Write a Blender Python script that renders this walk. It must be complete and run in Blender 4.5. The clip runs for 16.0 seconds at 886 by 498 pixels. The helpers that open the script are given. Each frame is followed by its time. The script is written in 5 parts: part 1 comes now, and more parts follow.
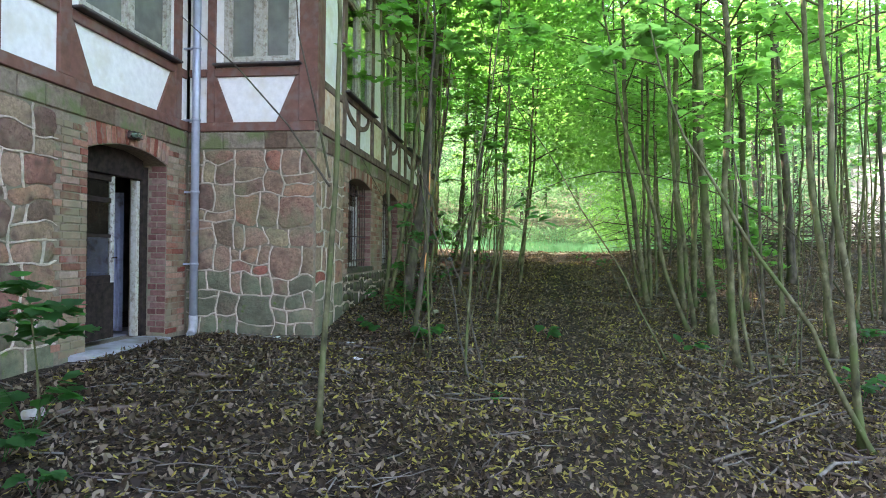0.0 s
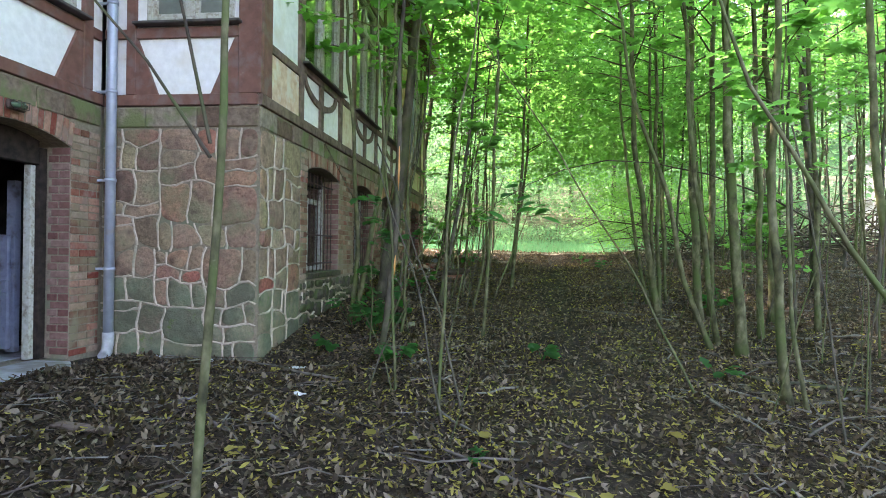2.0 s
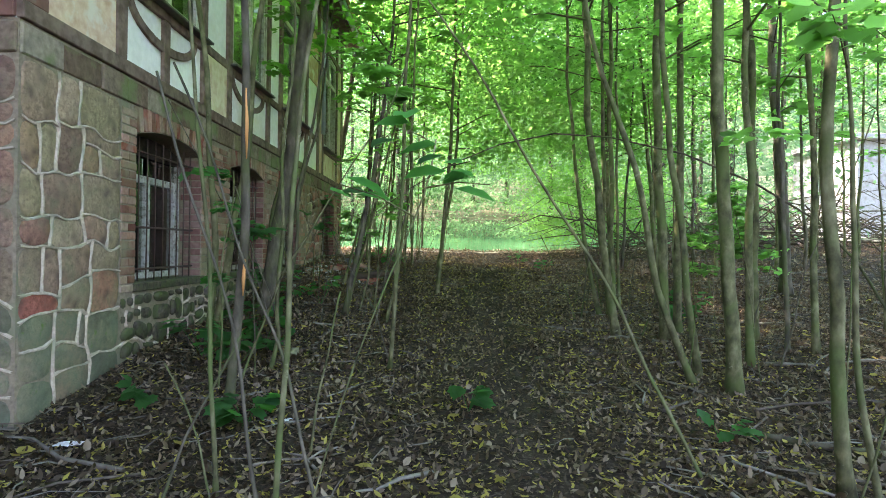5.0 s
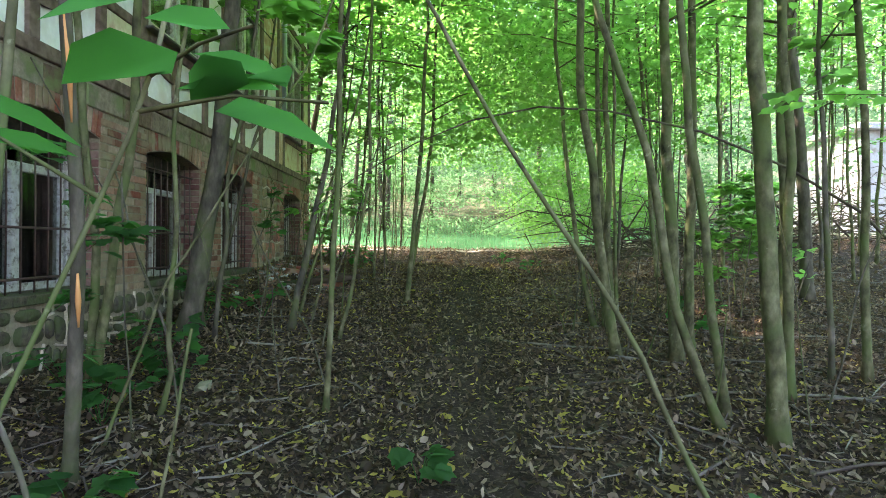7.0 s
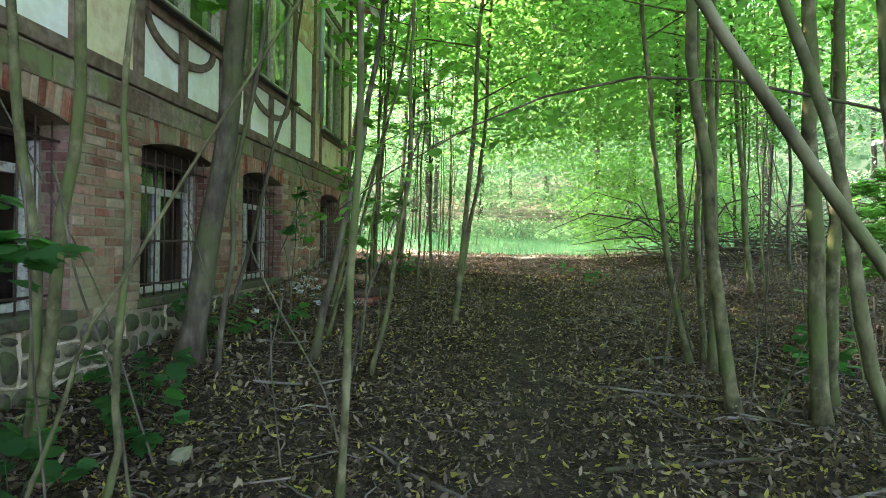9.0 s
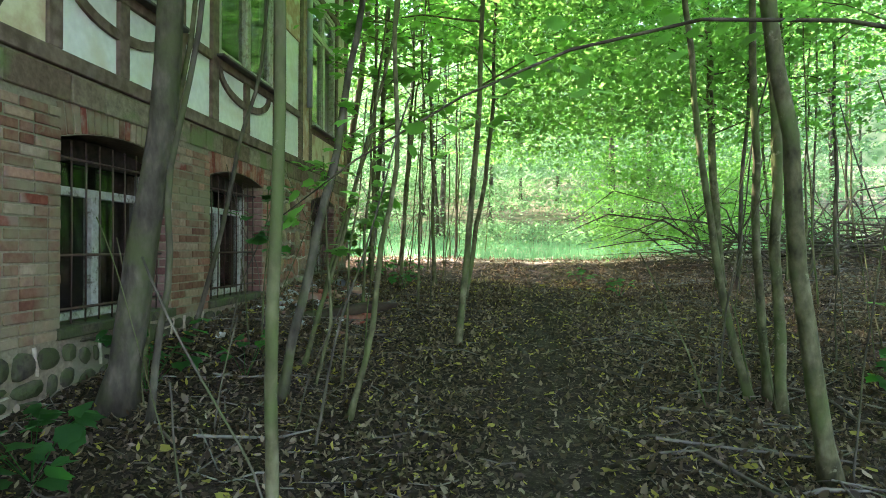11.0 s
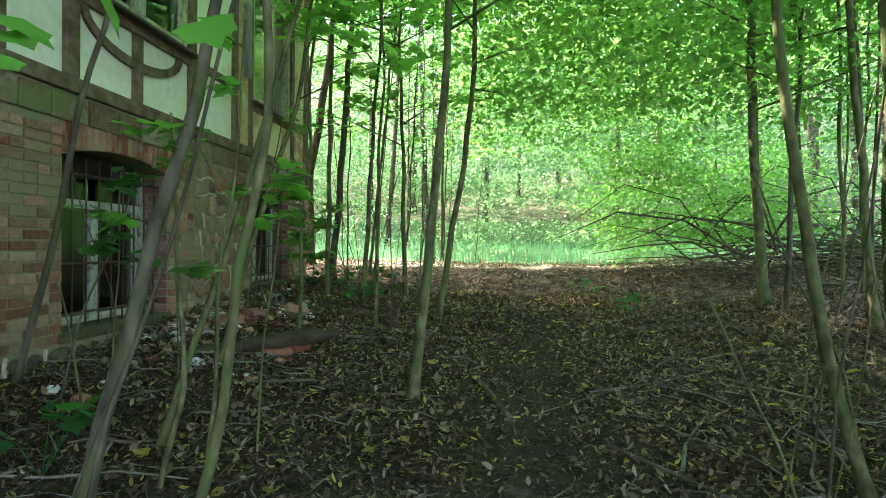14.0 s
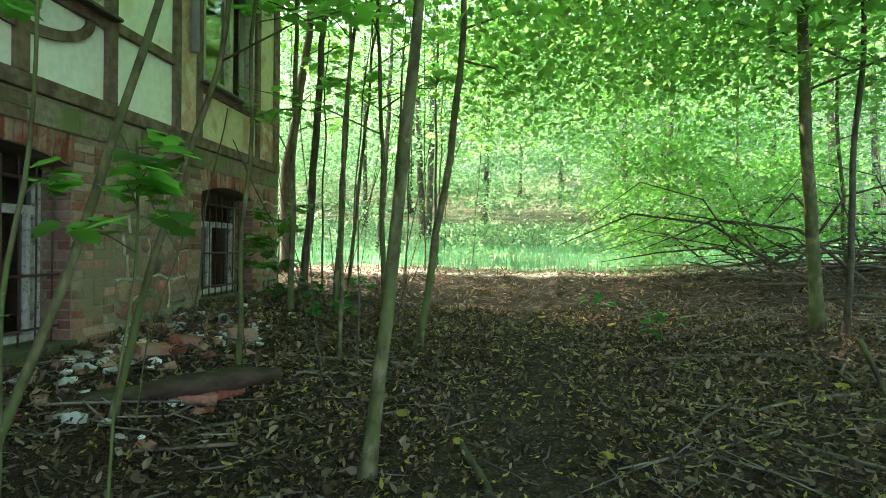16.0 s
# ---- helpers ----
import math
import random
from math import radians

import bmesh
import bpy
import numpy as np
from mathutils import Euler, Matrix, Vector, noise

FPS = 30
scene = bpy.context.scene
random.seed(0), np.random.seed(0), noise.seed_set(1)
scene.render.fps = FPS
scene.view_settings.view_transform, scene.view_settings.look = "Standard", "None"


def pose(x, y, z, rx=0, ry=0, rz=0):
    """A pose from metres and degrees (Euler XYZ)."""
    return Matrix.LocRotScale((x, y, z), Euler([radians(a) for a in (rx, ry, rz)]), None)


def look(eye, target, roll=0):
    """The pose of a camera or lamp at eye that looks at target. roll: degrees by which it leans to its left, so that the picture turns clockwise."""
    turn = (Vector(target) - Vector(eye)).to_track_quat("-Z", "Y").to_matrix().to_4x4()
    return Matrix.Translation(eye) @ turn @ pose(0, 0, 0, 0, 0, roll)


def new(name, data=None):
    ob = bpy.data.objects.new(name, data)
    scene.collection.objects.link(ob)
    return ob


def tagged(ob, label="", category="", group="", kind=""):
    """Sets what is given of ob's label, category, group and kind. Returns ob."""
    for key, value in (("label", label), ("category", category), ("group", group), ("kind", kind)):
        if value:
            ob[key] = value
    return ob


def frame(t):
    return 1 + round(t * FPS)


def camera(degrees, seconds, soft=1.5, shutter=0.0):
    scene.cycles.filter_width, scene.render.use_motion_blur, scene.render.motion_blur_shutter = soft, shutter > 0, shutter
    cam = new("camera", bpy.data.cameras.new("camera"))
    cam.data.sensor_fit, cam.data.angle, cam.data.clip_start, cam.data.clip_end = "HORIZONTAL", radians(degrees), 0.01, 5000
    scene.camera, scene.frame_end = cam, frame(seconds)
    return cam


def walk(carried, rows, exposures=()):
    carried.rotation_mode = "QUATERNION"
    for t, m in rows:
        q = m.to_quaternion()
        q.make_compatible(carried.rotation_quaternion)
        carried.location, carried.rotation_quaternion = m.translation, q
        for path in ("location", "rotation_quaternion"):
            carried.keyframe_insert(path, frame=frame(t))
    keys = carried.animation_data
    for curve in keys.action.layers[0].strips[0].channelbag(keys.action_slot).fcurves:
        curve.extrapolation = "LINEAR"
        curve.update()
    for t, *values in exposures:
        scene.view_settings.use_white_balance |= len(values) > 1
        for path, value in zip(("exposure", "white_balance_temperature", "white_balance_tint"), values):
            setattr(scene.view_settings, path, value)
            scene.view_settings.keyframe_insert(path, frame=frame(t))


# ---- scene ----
cam = camera(73.5, 16.0, soft=0.95)
PATH = [
    (0, (-0.367, -1.96, 1.416), (-0.62, 0.024, 1.422), 0.7),
    (0.5, (-0.365, -1.625, 1.414), (-0.606, 0.36, 1.418), 0.8),
    (1, (-0.338, -1.261, 1.439), (-0.571, 0.725, 1.442), 0.8),
    (1.5, (-0.33, -0.932, 1.439), (-0.563, 1.055, 1.441), 0.8),
    (2, (-0.342, -0.512, 1.455), (-0.57, 1.475, 1.458), 0.8),
    (2.5, (-0.314, -0.168, 1.462), (-0.512, 1.822, 1.463), 0.8),
    (3, (-0.279, 0.213, 1.488), (-0.434, 2.207, 1.49), 0.9),
    (3.5, (-0.251, 0.517, 1.489), (-0.362, 2.514, 1.49), 0.9),
    (4, (-0.239, 0.907, 1.484), (-0.328, 2.905, 1.486), 1.0),
    (4.5, (-0.211, 1.259, 1.457), (-0.262, 3.258, 1.453), 0.9),
    (4.7, (-0.192, 1.402, 1.467), (-0.226, 3.402, 1.463), 0.9),
    (6.8, (0.074, 2.812, 1.547), (0.097, 4.811, 1.533), 0.7),
    (7, (0.108, 2.94, 1.541), (0.128, 4.939, 1.526), 0.6),
    (7.5, (0.125, 3.249, 1.6), (0.129, 5.249, 1.586), 0.6),
    (8, (0.1, 3.525, 1.626), (0.056, 5.525, 1.609), 0.8),
    (8.5, (0.088, 3.91, 1.64), (-0.012, 5.908, 1.62), 0.9),
    (9, (0.031, 4.266, 1.662), (-0.11, 6.261, 1.646), 1.1),
    (9.2, (0.024, 4.394, 1.67), (-0.125, 6.388, 1.655), 1.1),
    (11.3, (0.073, 5.545, 1.717), (-0.105, 7.537, 1.713), 0.3),
    (11.5, (0.086, 5.68, 1.721), (-0.087, 7.672, 1.714), 0.5),
    (12, (0.167, 6.051, 1.723), (-0.01, 8.043, 1.713), 0.6),
    (12.5, (0.243, 6.315, 1.748), (0.063, 8.307, 1.743), 0.5),
    (13, (0.261, 6.638, 1.753), (0.081, 8.63, 1.743), 0.5),
    (13.5, (0.254, 7.01, 1.782), (0.077, 9.002, 1.773), 0.5),
    (14, (0.263, 7.278, 1.808), (0.086, 9.27, 1.797), 0.5),
    (14.5, (0.306, 7.593, 1.833), (0.129, 9.585, 1.823), 0.5),
    (15, (0.333, 7.877, 1.84), (0.159, 9.869, 1.832), 0.4),
    (15.5, (0.317, 8.237, 1.843), (0.141, 10.229, 1.833), 0.5),
    (16, (0.327, 8.559, 1.884), (0.145, 10.551, 1.877), 0.6),
]
walk(cam, [(t, look(eye, target, roll)) for t, eye, target, roll in PATH],
     exposures=[(0.0, 3.84, 7000, 31), (7.0, 4.0, 6900, 30), (12.0, 4.04, 6850, 27), (16.0, 3.92, 7000, 18)])

# ---------------------------------------------------------------- light
SUN_EL, SUN_DIR = radians(44), Vector((-0.90, 0.44, 0))
world = bpy.data.worlds.new("sky")
scene.world = world
world.use_nodes = True
wn = world.node_tree.nodes
sky = wn.new("ShaderNodeTexSky")
sky.sky_type, sky.sun_disc = "NISHITA", False
sky.sun_elevation, sky.sun_rotation = SUN_EL, math.atan2(SUN_DIR.x, SUN_DIR.y)
sky.air_density, sky.dust_density = 1.0, 2.0
world.node_tree.links.new(sky.outputs[0], wn["Background"].inputs[0])
wn["Background"].inputs[1].default_value = 0.15
sun_data = bpy.data.lights.new("sun", "SUN")
sun_data.energy, sun_data.angle, sun_data.color = 3.0, radians(0.6), (1.0, 0.94, 0.84)
sun = new("sun", sun_data)
to_sun = SUN_DIR.normalized() * math.cos(SUN_EL) + Vector((0, 0, math.sin(SUN_EL)))
sun.matrix_world = look(to_sun * 60, (0, 0, 0))

# ---------------------------------------------------------------- materials


def nodes_of(name):
    m = bpy.data.materials.new(name)
    m.use_nodes = True
    t = m.node_tree
    return m, t, t.nodes["Principled BSDF"]


def noise_tex(t, scale, detail=4.0, stretch=None, rough=0.55):
    """Noise in world metres, so that grain keeps its real size."""
    geo = t.nodes.new("ShaderNodeNewGeometry")
    out = geo.outputs["Position"]
    if stretch:
        mp = t.nodes.new("ShaderNodeMapping")
        mp.inputs["Scale"].default_value = stretch
        t.links.new(out, mp.inputs["Vector"])
        out = mp.outputs["Vector"]
    n = t.nodes.new("ShaderNodeTexNoise")
    n.inputs["Scale"].default_value = scale
    n.inputs["Detail"].default_value = detail
    n.inputs["Roughness"].default_value = rough
    t.links.new(out, n.inputs["Vector"])
    return n.outputs["Fac"]


def ramp(t, fac, stops):
    r = t.nodes.new("ShaderNodeValToRGB")
    e = r.color_ramp.elements
    while len(e) < len(stops):
        e.new(0.5)
    for k, (p, c) in zip(e, stops):
        k.position, k.color = p, (*c, 1) if len(c) == 3 else c
    if fac is not None:
        t.links.new(fac, r.inputs["Fac"])
    return r.outputs["Color"]


def mixed(t, fac, a, b, mode="MIX"):
    m = t.nodes.new("ShaderNodeMix")
    m.data_type, m.blend_type = "RGBA", mode
    for sock, v in ((m.inputs[0], fac), (m.inputs[6], a), (m.inputs[7], b)):
        if isinstance(v, (int, float)):
            sock.default_value = v
        elif isinstance(v, tuple):
            sock.default_value = (*v, 1)
        else:
            t.links.new(v, sock)
    return m.outputs[2]


def bumped(t, bsdf, fac, strength, dist):
    b = t.nodes.new("ShaderNodeBump")
    b.inputs["Strength"].default_value, b.inputs["Distance"].default_value = strength, dist
    t.links.new(fac, b.inputs["Height"])
    t.links.new(b.outputs[0], bsdf.inputs["Normal"])


def surface(name, stops, scale, rough=0.85, stain=None, stain_scale=1.5, stain_at=(0.5, 0.65), bump=0.5, dist=0.01,
            pieces=0.0, islands=0.0, stretch=None, bump_scale=None, metal=0.0, moss=None, moss_at=(0.55, 0.7), moss_scale=3.0):
    """Grain from noise, a second slower layer of stains, a third of moss or flaking, and bump."""
    m, t, b = nodes_of(name)
    col = ramp(t, noise_tex(t, scale, 6, stretch), stops)
    if pieces or islands:
        src = t.nodes.new("ShaderNodeObjectInfo" if pieces else "ShaderNodeNewGeometry")
        h = t.nodes.new("ShaderNodeHueSaturation")
        amount = pieces or islands
        for sock, lo, hi in (("Value", 1 - amount, 1 + amount), ("Hue", 0.5 - amount * 0.05, 0.5 + amount * 0.05), ("Saturation", 1 + amount * 0.6, 1 - amount * 0.6)):
            r = t.nodes.new("ShaderNodeMapRange")
            r.inputs["To Min"].default_value, r.inputs["To Max"].default_value = lo, hi
            t.links.new(src.outputs["Random" if pieces else "Random Per Island"], r.inputs["Value"])
            t.links.new(r.outputs[0], h.inputs[sock])
        t.links.new(col, h.inputs["Color"])
        col = h.outputs[0]
    if stain:
        col = mixed(t, ramp(t, noise_tex(t, stain_scale, 5), [(stain_at[0], (0, 0, 0)), (stain_at[1], (1, 1, 1))]), col, stain)
    if moss:
        col = mixed(t, ramp(t, noise_tex(t, moss_scale, 8, None, 0.7), [(moss_at[0], (0, 0, 0)), (moss_at[1], (1, 1, 1))]), col, moss)
    t.links.new(col, b.inputs["Base Color"])
    b.inputs["Roughness"].default_value, b.inputs["Metallic"].default_value = rough, metal
    b.inputs["Specular IOR Level"].default_value = 0.2 if rough > 0.8 else 0.5
    if bump:
        bumped(t, b, noise_tex(t, bump_scale or scale * 2, 6, stretch), bump, dist)
    return m


def stone_material(name, algae):
    """Red and grey-green sandstone blocks: each block its own hue; those of the plinth under a film of algae."""
    m, t, b = nodes_of(name)
    info = t.nodes.new("ShaderNodeObjectInfo")
    hue = ramp(t, info.outputs["Random"], [(0.0, (0.34, 0.115, 0.088)), (0.17, (0.33, 0.275, 0.17)), (0.32, (0.115, 0.068, 0.055)),
                                           (0.48, (0.35, 0.235, 0.17)), (0.64, (0.27, 0.215, 0.145)), (0.80, (0.26, 0.105, 0.085)), (1.0, (0.38, 0.30, 0.21))])
    grain = ramp(t, noise_tex(t, 28, 8, None, 0.7), [(0.3, (0.5, 0.49, 0.47)), (0.7, (1.45, 1.4, 1.32))])
    col = mixed(t, 1.0, hue, grain, "MULTIPLY")
    col = mixed(t, ramp(t, noise_tex(t, 4, 6), [(0.52, (0, 0, 0)), (0.72, (0.4, 0.4, 0.4))]), col, (0.27, 0.26, 0.17))
    col = mixed(t, ramp(t, noise_tex(t, 1.3, 6, None, 0.65), [(0.52, (0, 0, 0)), (0.66, (0.55, 0.55, 0.55))]), col, (0.155, 0.19, 0.095))
    col = mixed(t, ramp(t, noise_tex(t, 7, 8, None, 0.7), [(0.52, (0, 0, 0)), (0.66, (0.75, 0.75, 0.75))]), col, (0.085, 0.058, 0.045))
    if algae:
        col = mixed(t, ramp(t, noise_tex(t, 3, 6), [(0.25, (0.3, 0.3, 0.3)), (0.6, (0.75, 0.75, 0.75))]), col, (0.125, 0.17, 0.105))
        col = mixed(t, ramp(t, noise_tex(t, 2.1, 7, None, 0.7), [(0.48, (0, 0, 0)), (0.62, (0.75, 0.75, 0.75))]), col, (0.085, 0.09, 0.058))
        col = mixed(t, ramp(t, noise_tex(t, 5, 6, None, 0.7), [(0.60, (0, 0, 0)), (0.68, (0.9, 0.9, 0.9))]), col, (0.10, 0.17, 0.035))
    t.links.new(col, b.inputs["Base Color"])
    b.inputs["Roughness"].default_value = 0.9
    b.inputs["Specular IOR Level"].default_value = 0.2
    bumped(t, b, noise_tex(t, 16, 9, None, 0.7), 1.0, 0.035)
    return m


def leaf_material(name, dark, light, back, gloss=0.35, few=0.0):
    m, t, b = nodes_of(name)
    geo = t.nodes.new("ShaderNodeNewGeometry")
    mid = tuple(0.5 * (p + q) for p, q in zip(dark, light))
    stops = [(0.0, dark), (0.55, light), (1.0, mid)]
    if few:
        low = tuple(0.80 * p + 0.20 * q for p, q in zip(dark, light))
        stops = [(0.0, dark), (1 - 2 * few, low), (1 - few, mid), (1.0, light)]
    col = ramp(t, geo.outputs["Random Per Island"], stops)
    t.links.new(col, b.inputs["Base Color"])
    b.inputs["Roughness"].default_value = 0.5
    b.inputs["Specular IOR Level"].default_value = gloss
    tr = t.nodes.new("ShaderNodeBsdfTranslucent")
    tcol = ramp(t, geo.outputs["Random Per Island"], [(0.0, tuple(0.7 * v for v in back)), (1.0, back)])
    t.links.new(tcol, tr.inputs["Color"])
    mx = t.nodes.new("ShaderNodeMixShader")
    mx.inputs[0].default_value = 0.66
    t.links.new(b.outputs[0], mx.inputs[1])
    t.links.new(tr.outputs[0], mx.inputs[2])
    t.links.new(mx.outputs[0], t.nodes["Material Output"].inputs["Surface"])
    return m


def glass_material(name, tint, rough, dusty):
    m, t, b = nodes_of(name)
    b.inputs["Base Color"].default_value = (*tint, 1)
    b.inputs["Roughness"].default_value = rough
    b.inputs["Transmission Weight"].default_value = 1.0 - dusty
    b.inputs["IOR"].default_value = 1.5
    if dusty:
        t.links.new(ramp(t, noise_tex(t, 3, 6), [(0.35, tuple(0.6 * v for v in tint)), (0.7, tint)]), b.inputs["Base Color"])
    return m


M_STONE = stone_material("sandstone", False)
M_PLINTH = stone_material("algae_sandstone", True)
M_MORTAR = surface("old_mortar", [(0.3, (0.15, 0.12, 0.085)), (0.7, (0.27, 0.22, 0.155))], 30, stain=(0.17, 0.17, 0.11), stain_scale=3, bump=0.7, dist=0.008)
M_RIBBON = surface("ribbon_pointing", [(0.3, (0.34, 0.27, 0.205)), (0.7, (0.54, 0.455, 0.355))], 40, stain=(0.28, 0.27, 0.19), stain_scale=4, bump=0.5, dist=0.004)
M_BRICK = surface("weathered_brick", [(0.25, (0.17, 0.09, 0.06)), (0.75, (0.28, 0.17, 0.115))], 24, pieces=0.42, stain=(0.20, 0.17, 0.105),
                  stain_scale=2.2, stain_at=(0.45, 0.62), bump=0.7, dist=0.006, moss=(0.15, 0.17, 0.10), moss_at=(0.62, 0.72))
M_REDBRICK = surface("red_brick", [(0.25, (0.20, 0.078, 0.052)), (0.75, (0.33, 0.155, 0.105))], 26, pieces=0.34, stain=(0.24, 0.16, 0.125),
                     stain_scale=5, bump=0.7, dist=0.006)
M_REVEAL = surface("painted_reveal_brick", [(0.25, (0.13, 0.065, 0.05)), (0.75, (0.22, 0.12, 0.10))], 20, pieces=0.25, bump=0.6, dist=0.005)
M_BAND = surface("mossy_ashlar", [(0.3, (0.12, 0.088, 0.062)), (0.7, (0.23, 0.175, 0.122))], 18, pieces=0.35, stain=(0.13, 0.15, 0.065), stain_scale=3,
                 stain_at=(0.5, 0.62), bump=0.8, dist=0.012)
M_MOSSSILL = surface("mossy_sill_stone", [(0.3, (0.035, 0.030, 0.022)), (0.7, (0.11, 0.092, 0.066))], 20, stain=(0.055, 0.066, 0.028), stain_scale=5,
                     stain_at=(0.42, 0.56), bump=0.9, dist=0.012)
M_TIMBER = surface("oxblood_timber", [(0.3, (0.115, 0.048, 0.033)), (0.7, (0.19, 0.085, 0.058))], 9, rough=0.75, stretch=(1.0, 1.0, 1.0),
                   stain=(0.16, 0.10, 0.08), stain_scale=6, bump=0.4, dist=0.004, moss=(0.24, 0.16, 0.12), moss_at=(0.64, 0.74), moss_scale=9)
M_GREYWOOD = surface("weathered_timber", [(0.3, (0.11, 0.075, 0.055)), (0.7, (0.21, 0.15, 0.115))], 12, rough=0.85, stain=(0.09, 0.06, 0.045),
                     stain_scale=5, bump=0.6, dist=0.005)
M_PLASTER = surface("lime_plaster", [(0.3, (0.66, 0.66, 0.62)), (0.7, (0.78, 0.78, 0.74))], 14, rough=0.9, stain=(0.62, 0.58, 0.47), stain_scale=2.5,
                    stain_at=(0.52, 0.75), bump=0.25, dist=0.004, moss=(0.42, 0.37, 0.29), moss_at=(0.68, 0.76), moss_scale=5)
M_OCHRE = surface("yellowed_plaster", [(0.3, (0.52, 0.45, 0.28)), (0.7, (0.64, 0.58, 0.40))], 10, rough=0.9, stain=(0.45, 0.30, 0.20), stain_scale=3, bump=0.4, dist=0.006)
M_BARE = surface("bare_brick_infill", [(0.3, (0.40, 0.22, 0.14)), (0.7, (0.56, 0.40, 0.28))], 9, stain=(0.60, 0.54, 0.44), stain_scale=5, bump=0.6, dist=0.008, pieces=0.2)
M_FRAME = surface("peeling_white_paint", [(0.3, (0.33, 0.325, 0.26)), (0.7, (0.47, 0.46, 0.39))], 22, rough=0.7, moss=(0.22, 0.19, 0.14), moss_at=(0.5, 0.62), moss_scale=14, bump=0.4, dist=0.002)
M_OLDFRAME = surface("bare_window_wood", [(0.3, (0.28, 0.27, 0.24)), (0.7, (0.46, 0.45, 0.41))], 22, rough=0.75, moss=(0.13, 0.11, 0.085), moss_at=(0.52, 0.62), moss_scale=18, bump=0.4, dist=0.002)
M_GLASS = glass_material("old_glass", (0.55, 0.62, 0.56), 0.03, 0.0)
M_DUSTY = glass_material("dusty_glass", (0.34, 0.37, 0.31), 0.18, 0.6)
M_IRON = surface("rusty_iron", [(0.3, (0.035, 0.022, 0.018)), (0.7, (0.09, 0.05, 0.035))], 40, rough=0.7, metal=0.4, bump=0.4, dist=0.001)
M_ZINC = surface("zinc_pipe", [(0.3, (0.30, 0.34, 0.40)), (0.7, (0.40, 0.45, 0.52))], 8, rough=0.5, metal=0.35, stain=(0.38, 0.37, 0.35), stain_scale=6, stain_at=(0.6, 0.7), bump=0.15, dist=0.002)
M_SILL = surface("dark_sill_metal", [(0.3, (0.035, 0.03, 0.03)), (0.7, (0.09, 0.075, 0.065))], 15, rough=0.6, bump=0.3, dist=0.003)
# stained plaster, its colour near black in place of the shade deep indoors
M_INSIDE = surface("shade_dark_plaster", [(0.3, (0.04, 0.038, 0.034)), (0.7, (0.085, 0.08, 0.072))], 6, stain=(0.12, 0.10, 0.09), stain_scale=2, bump=0.3)
M_BLUE = surface("blue_grey_door_paint", [(0.3, (0.22, 0.25, 0.34)), (0.7, (0.32, 0.36, 0.46))], 14, rough=0.7, stain=(0.13, 0.12, 0.14), stain_scale=7, bump=0.3, dist=0.003)
# dark wood, lowered further to put the doorway's deep shade into its colour
M_DARKWOOD = surface("dark_shade_toned_wood", [(0.3, (0.012, 0.009, 0.007)), (0.7, (0.042, 0.030, 0.024))], 14, rough=0.85, bump=0.4, dist=0.003)
M_CONCRETE = surface("grey_concrete", [(0.3, (0.28, 0.28, 0.28)), (0.7, (0.40, 0.40, 0.40))], 16, stain=(0.22, 0.20, 0.17), stain_scale=4, bump=0.5, dist=0.005)
M_ROOF = surface("roof_tile", [(0.3, (0.16, 0.07, 0.05)), (0.7, (0.26, 0.13, 0.09))], 8, islands=0.2, bump=0.5)
M_BARK = surface("grey_green_bark", [(0.28, (0.020, 0.019, 0.008)), (0.5, (0.070, 0.066, 0.026)), (0.72, (0.145, 0.135, 0.066))], 13, stretch=(1, 1, 0.6),
                 stain=(0.075, 0.10, 0.032), stain_scale=2.6, stain_at=(0.48, 0.62), bump=0.8, dist=0.008, bump_scale=30, moss=(0.19, 0.19, 0.115), moss_at=(0.62, 0.68), moss_scale=9, islands=0.3)
M_DARKBARK = surface("dark_bark", [(0.28, (0.024, 0.019, 0.013)), (0.5, (0.060, 0.050, 0.034)), (0.72, (0.12, 0.10, 0.072))], 12, stretch=(1, 1, 0.4), stain=(0.065, 0.075, 0.03), stain_scale=2.6,
                     bump=0.9, dist=0.01, bump_scale=28, islands=0.25)
M_TWIG = surface("dead_twigs", [(0.3, (0.065, 0.055, 0.042)), (0.7, (0.18, 0.152, 0.12))], 10, islands=0.4, bump=0.3, dist=0.003)
M_SPLIT = surface("split_orange_wood", [(0.3, (0.50, 0.20, 0.06)), (0.7, (0.62, 0.33, 0.13))], 18, stretch=(1, 1, 0.2), bump=0.5, dist=0.004)
M_LEAF = leaf_material("maple_leaf", (0.035, 0.115, 0.024), (0.065, 0.17, 0.04), (0.25, 0.60, 0.12))
# dark green copy of the maple leaf, with shade put into its colour
M_DARKLEAF = leaf_material("shade_toned_leaf", (0.012, 0.055, 0.014), (0.03, 0.10, 0.02), (0.06, 0.26, 0.03))
# greyer and bluer than the near leaf: distance haze put into its colour
M_FARLEAF = leaf_material("hazy_far_leaf", (0.04, 0.11, 0.045), (0.09, 0.18, 0.09), (0.20, 0.42, 0.165))
M_HERB = leaf_material("herb_leaf", (0.02, 0.09, 0.03), (0.04, 0.135, 0.04), (0.07, 0.30, 0.06))
M_GRASS = leaf_material("grass_blade", (0.04, 0.14, 0.065), (0.10, 0.25, 0.12), (0.16, 0.44, 0.20))
M_YELLOW = leaf_material("fallen_yellow_leaf", (0.30, 0.22, 0.06), (0.58, 0.49, 0.13), (0.44, 0.35, 0.07), 0.2)
M_BROWN = leaf_material("fallen_brown_leaf", (0.018, 0.012, 0.0075), (0.60, 0.47, 0.32), (0.14, 0.09, 0.05), 0.28, 0.22)
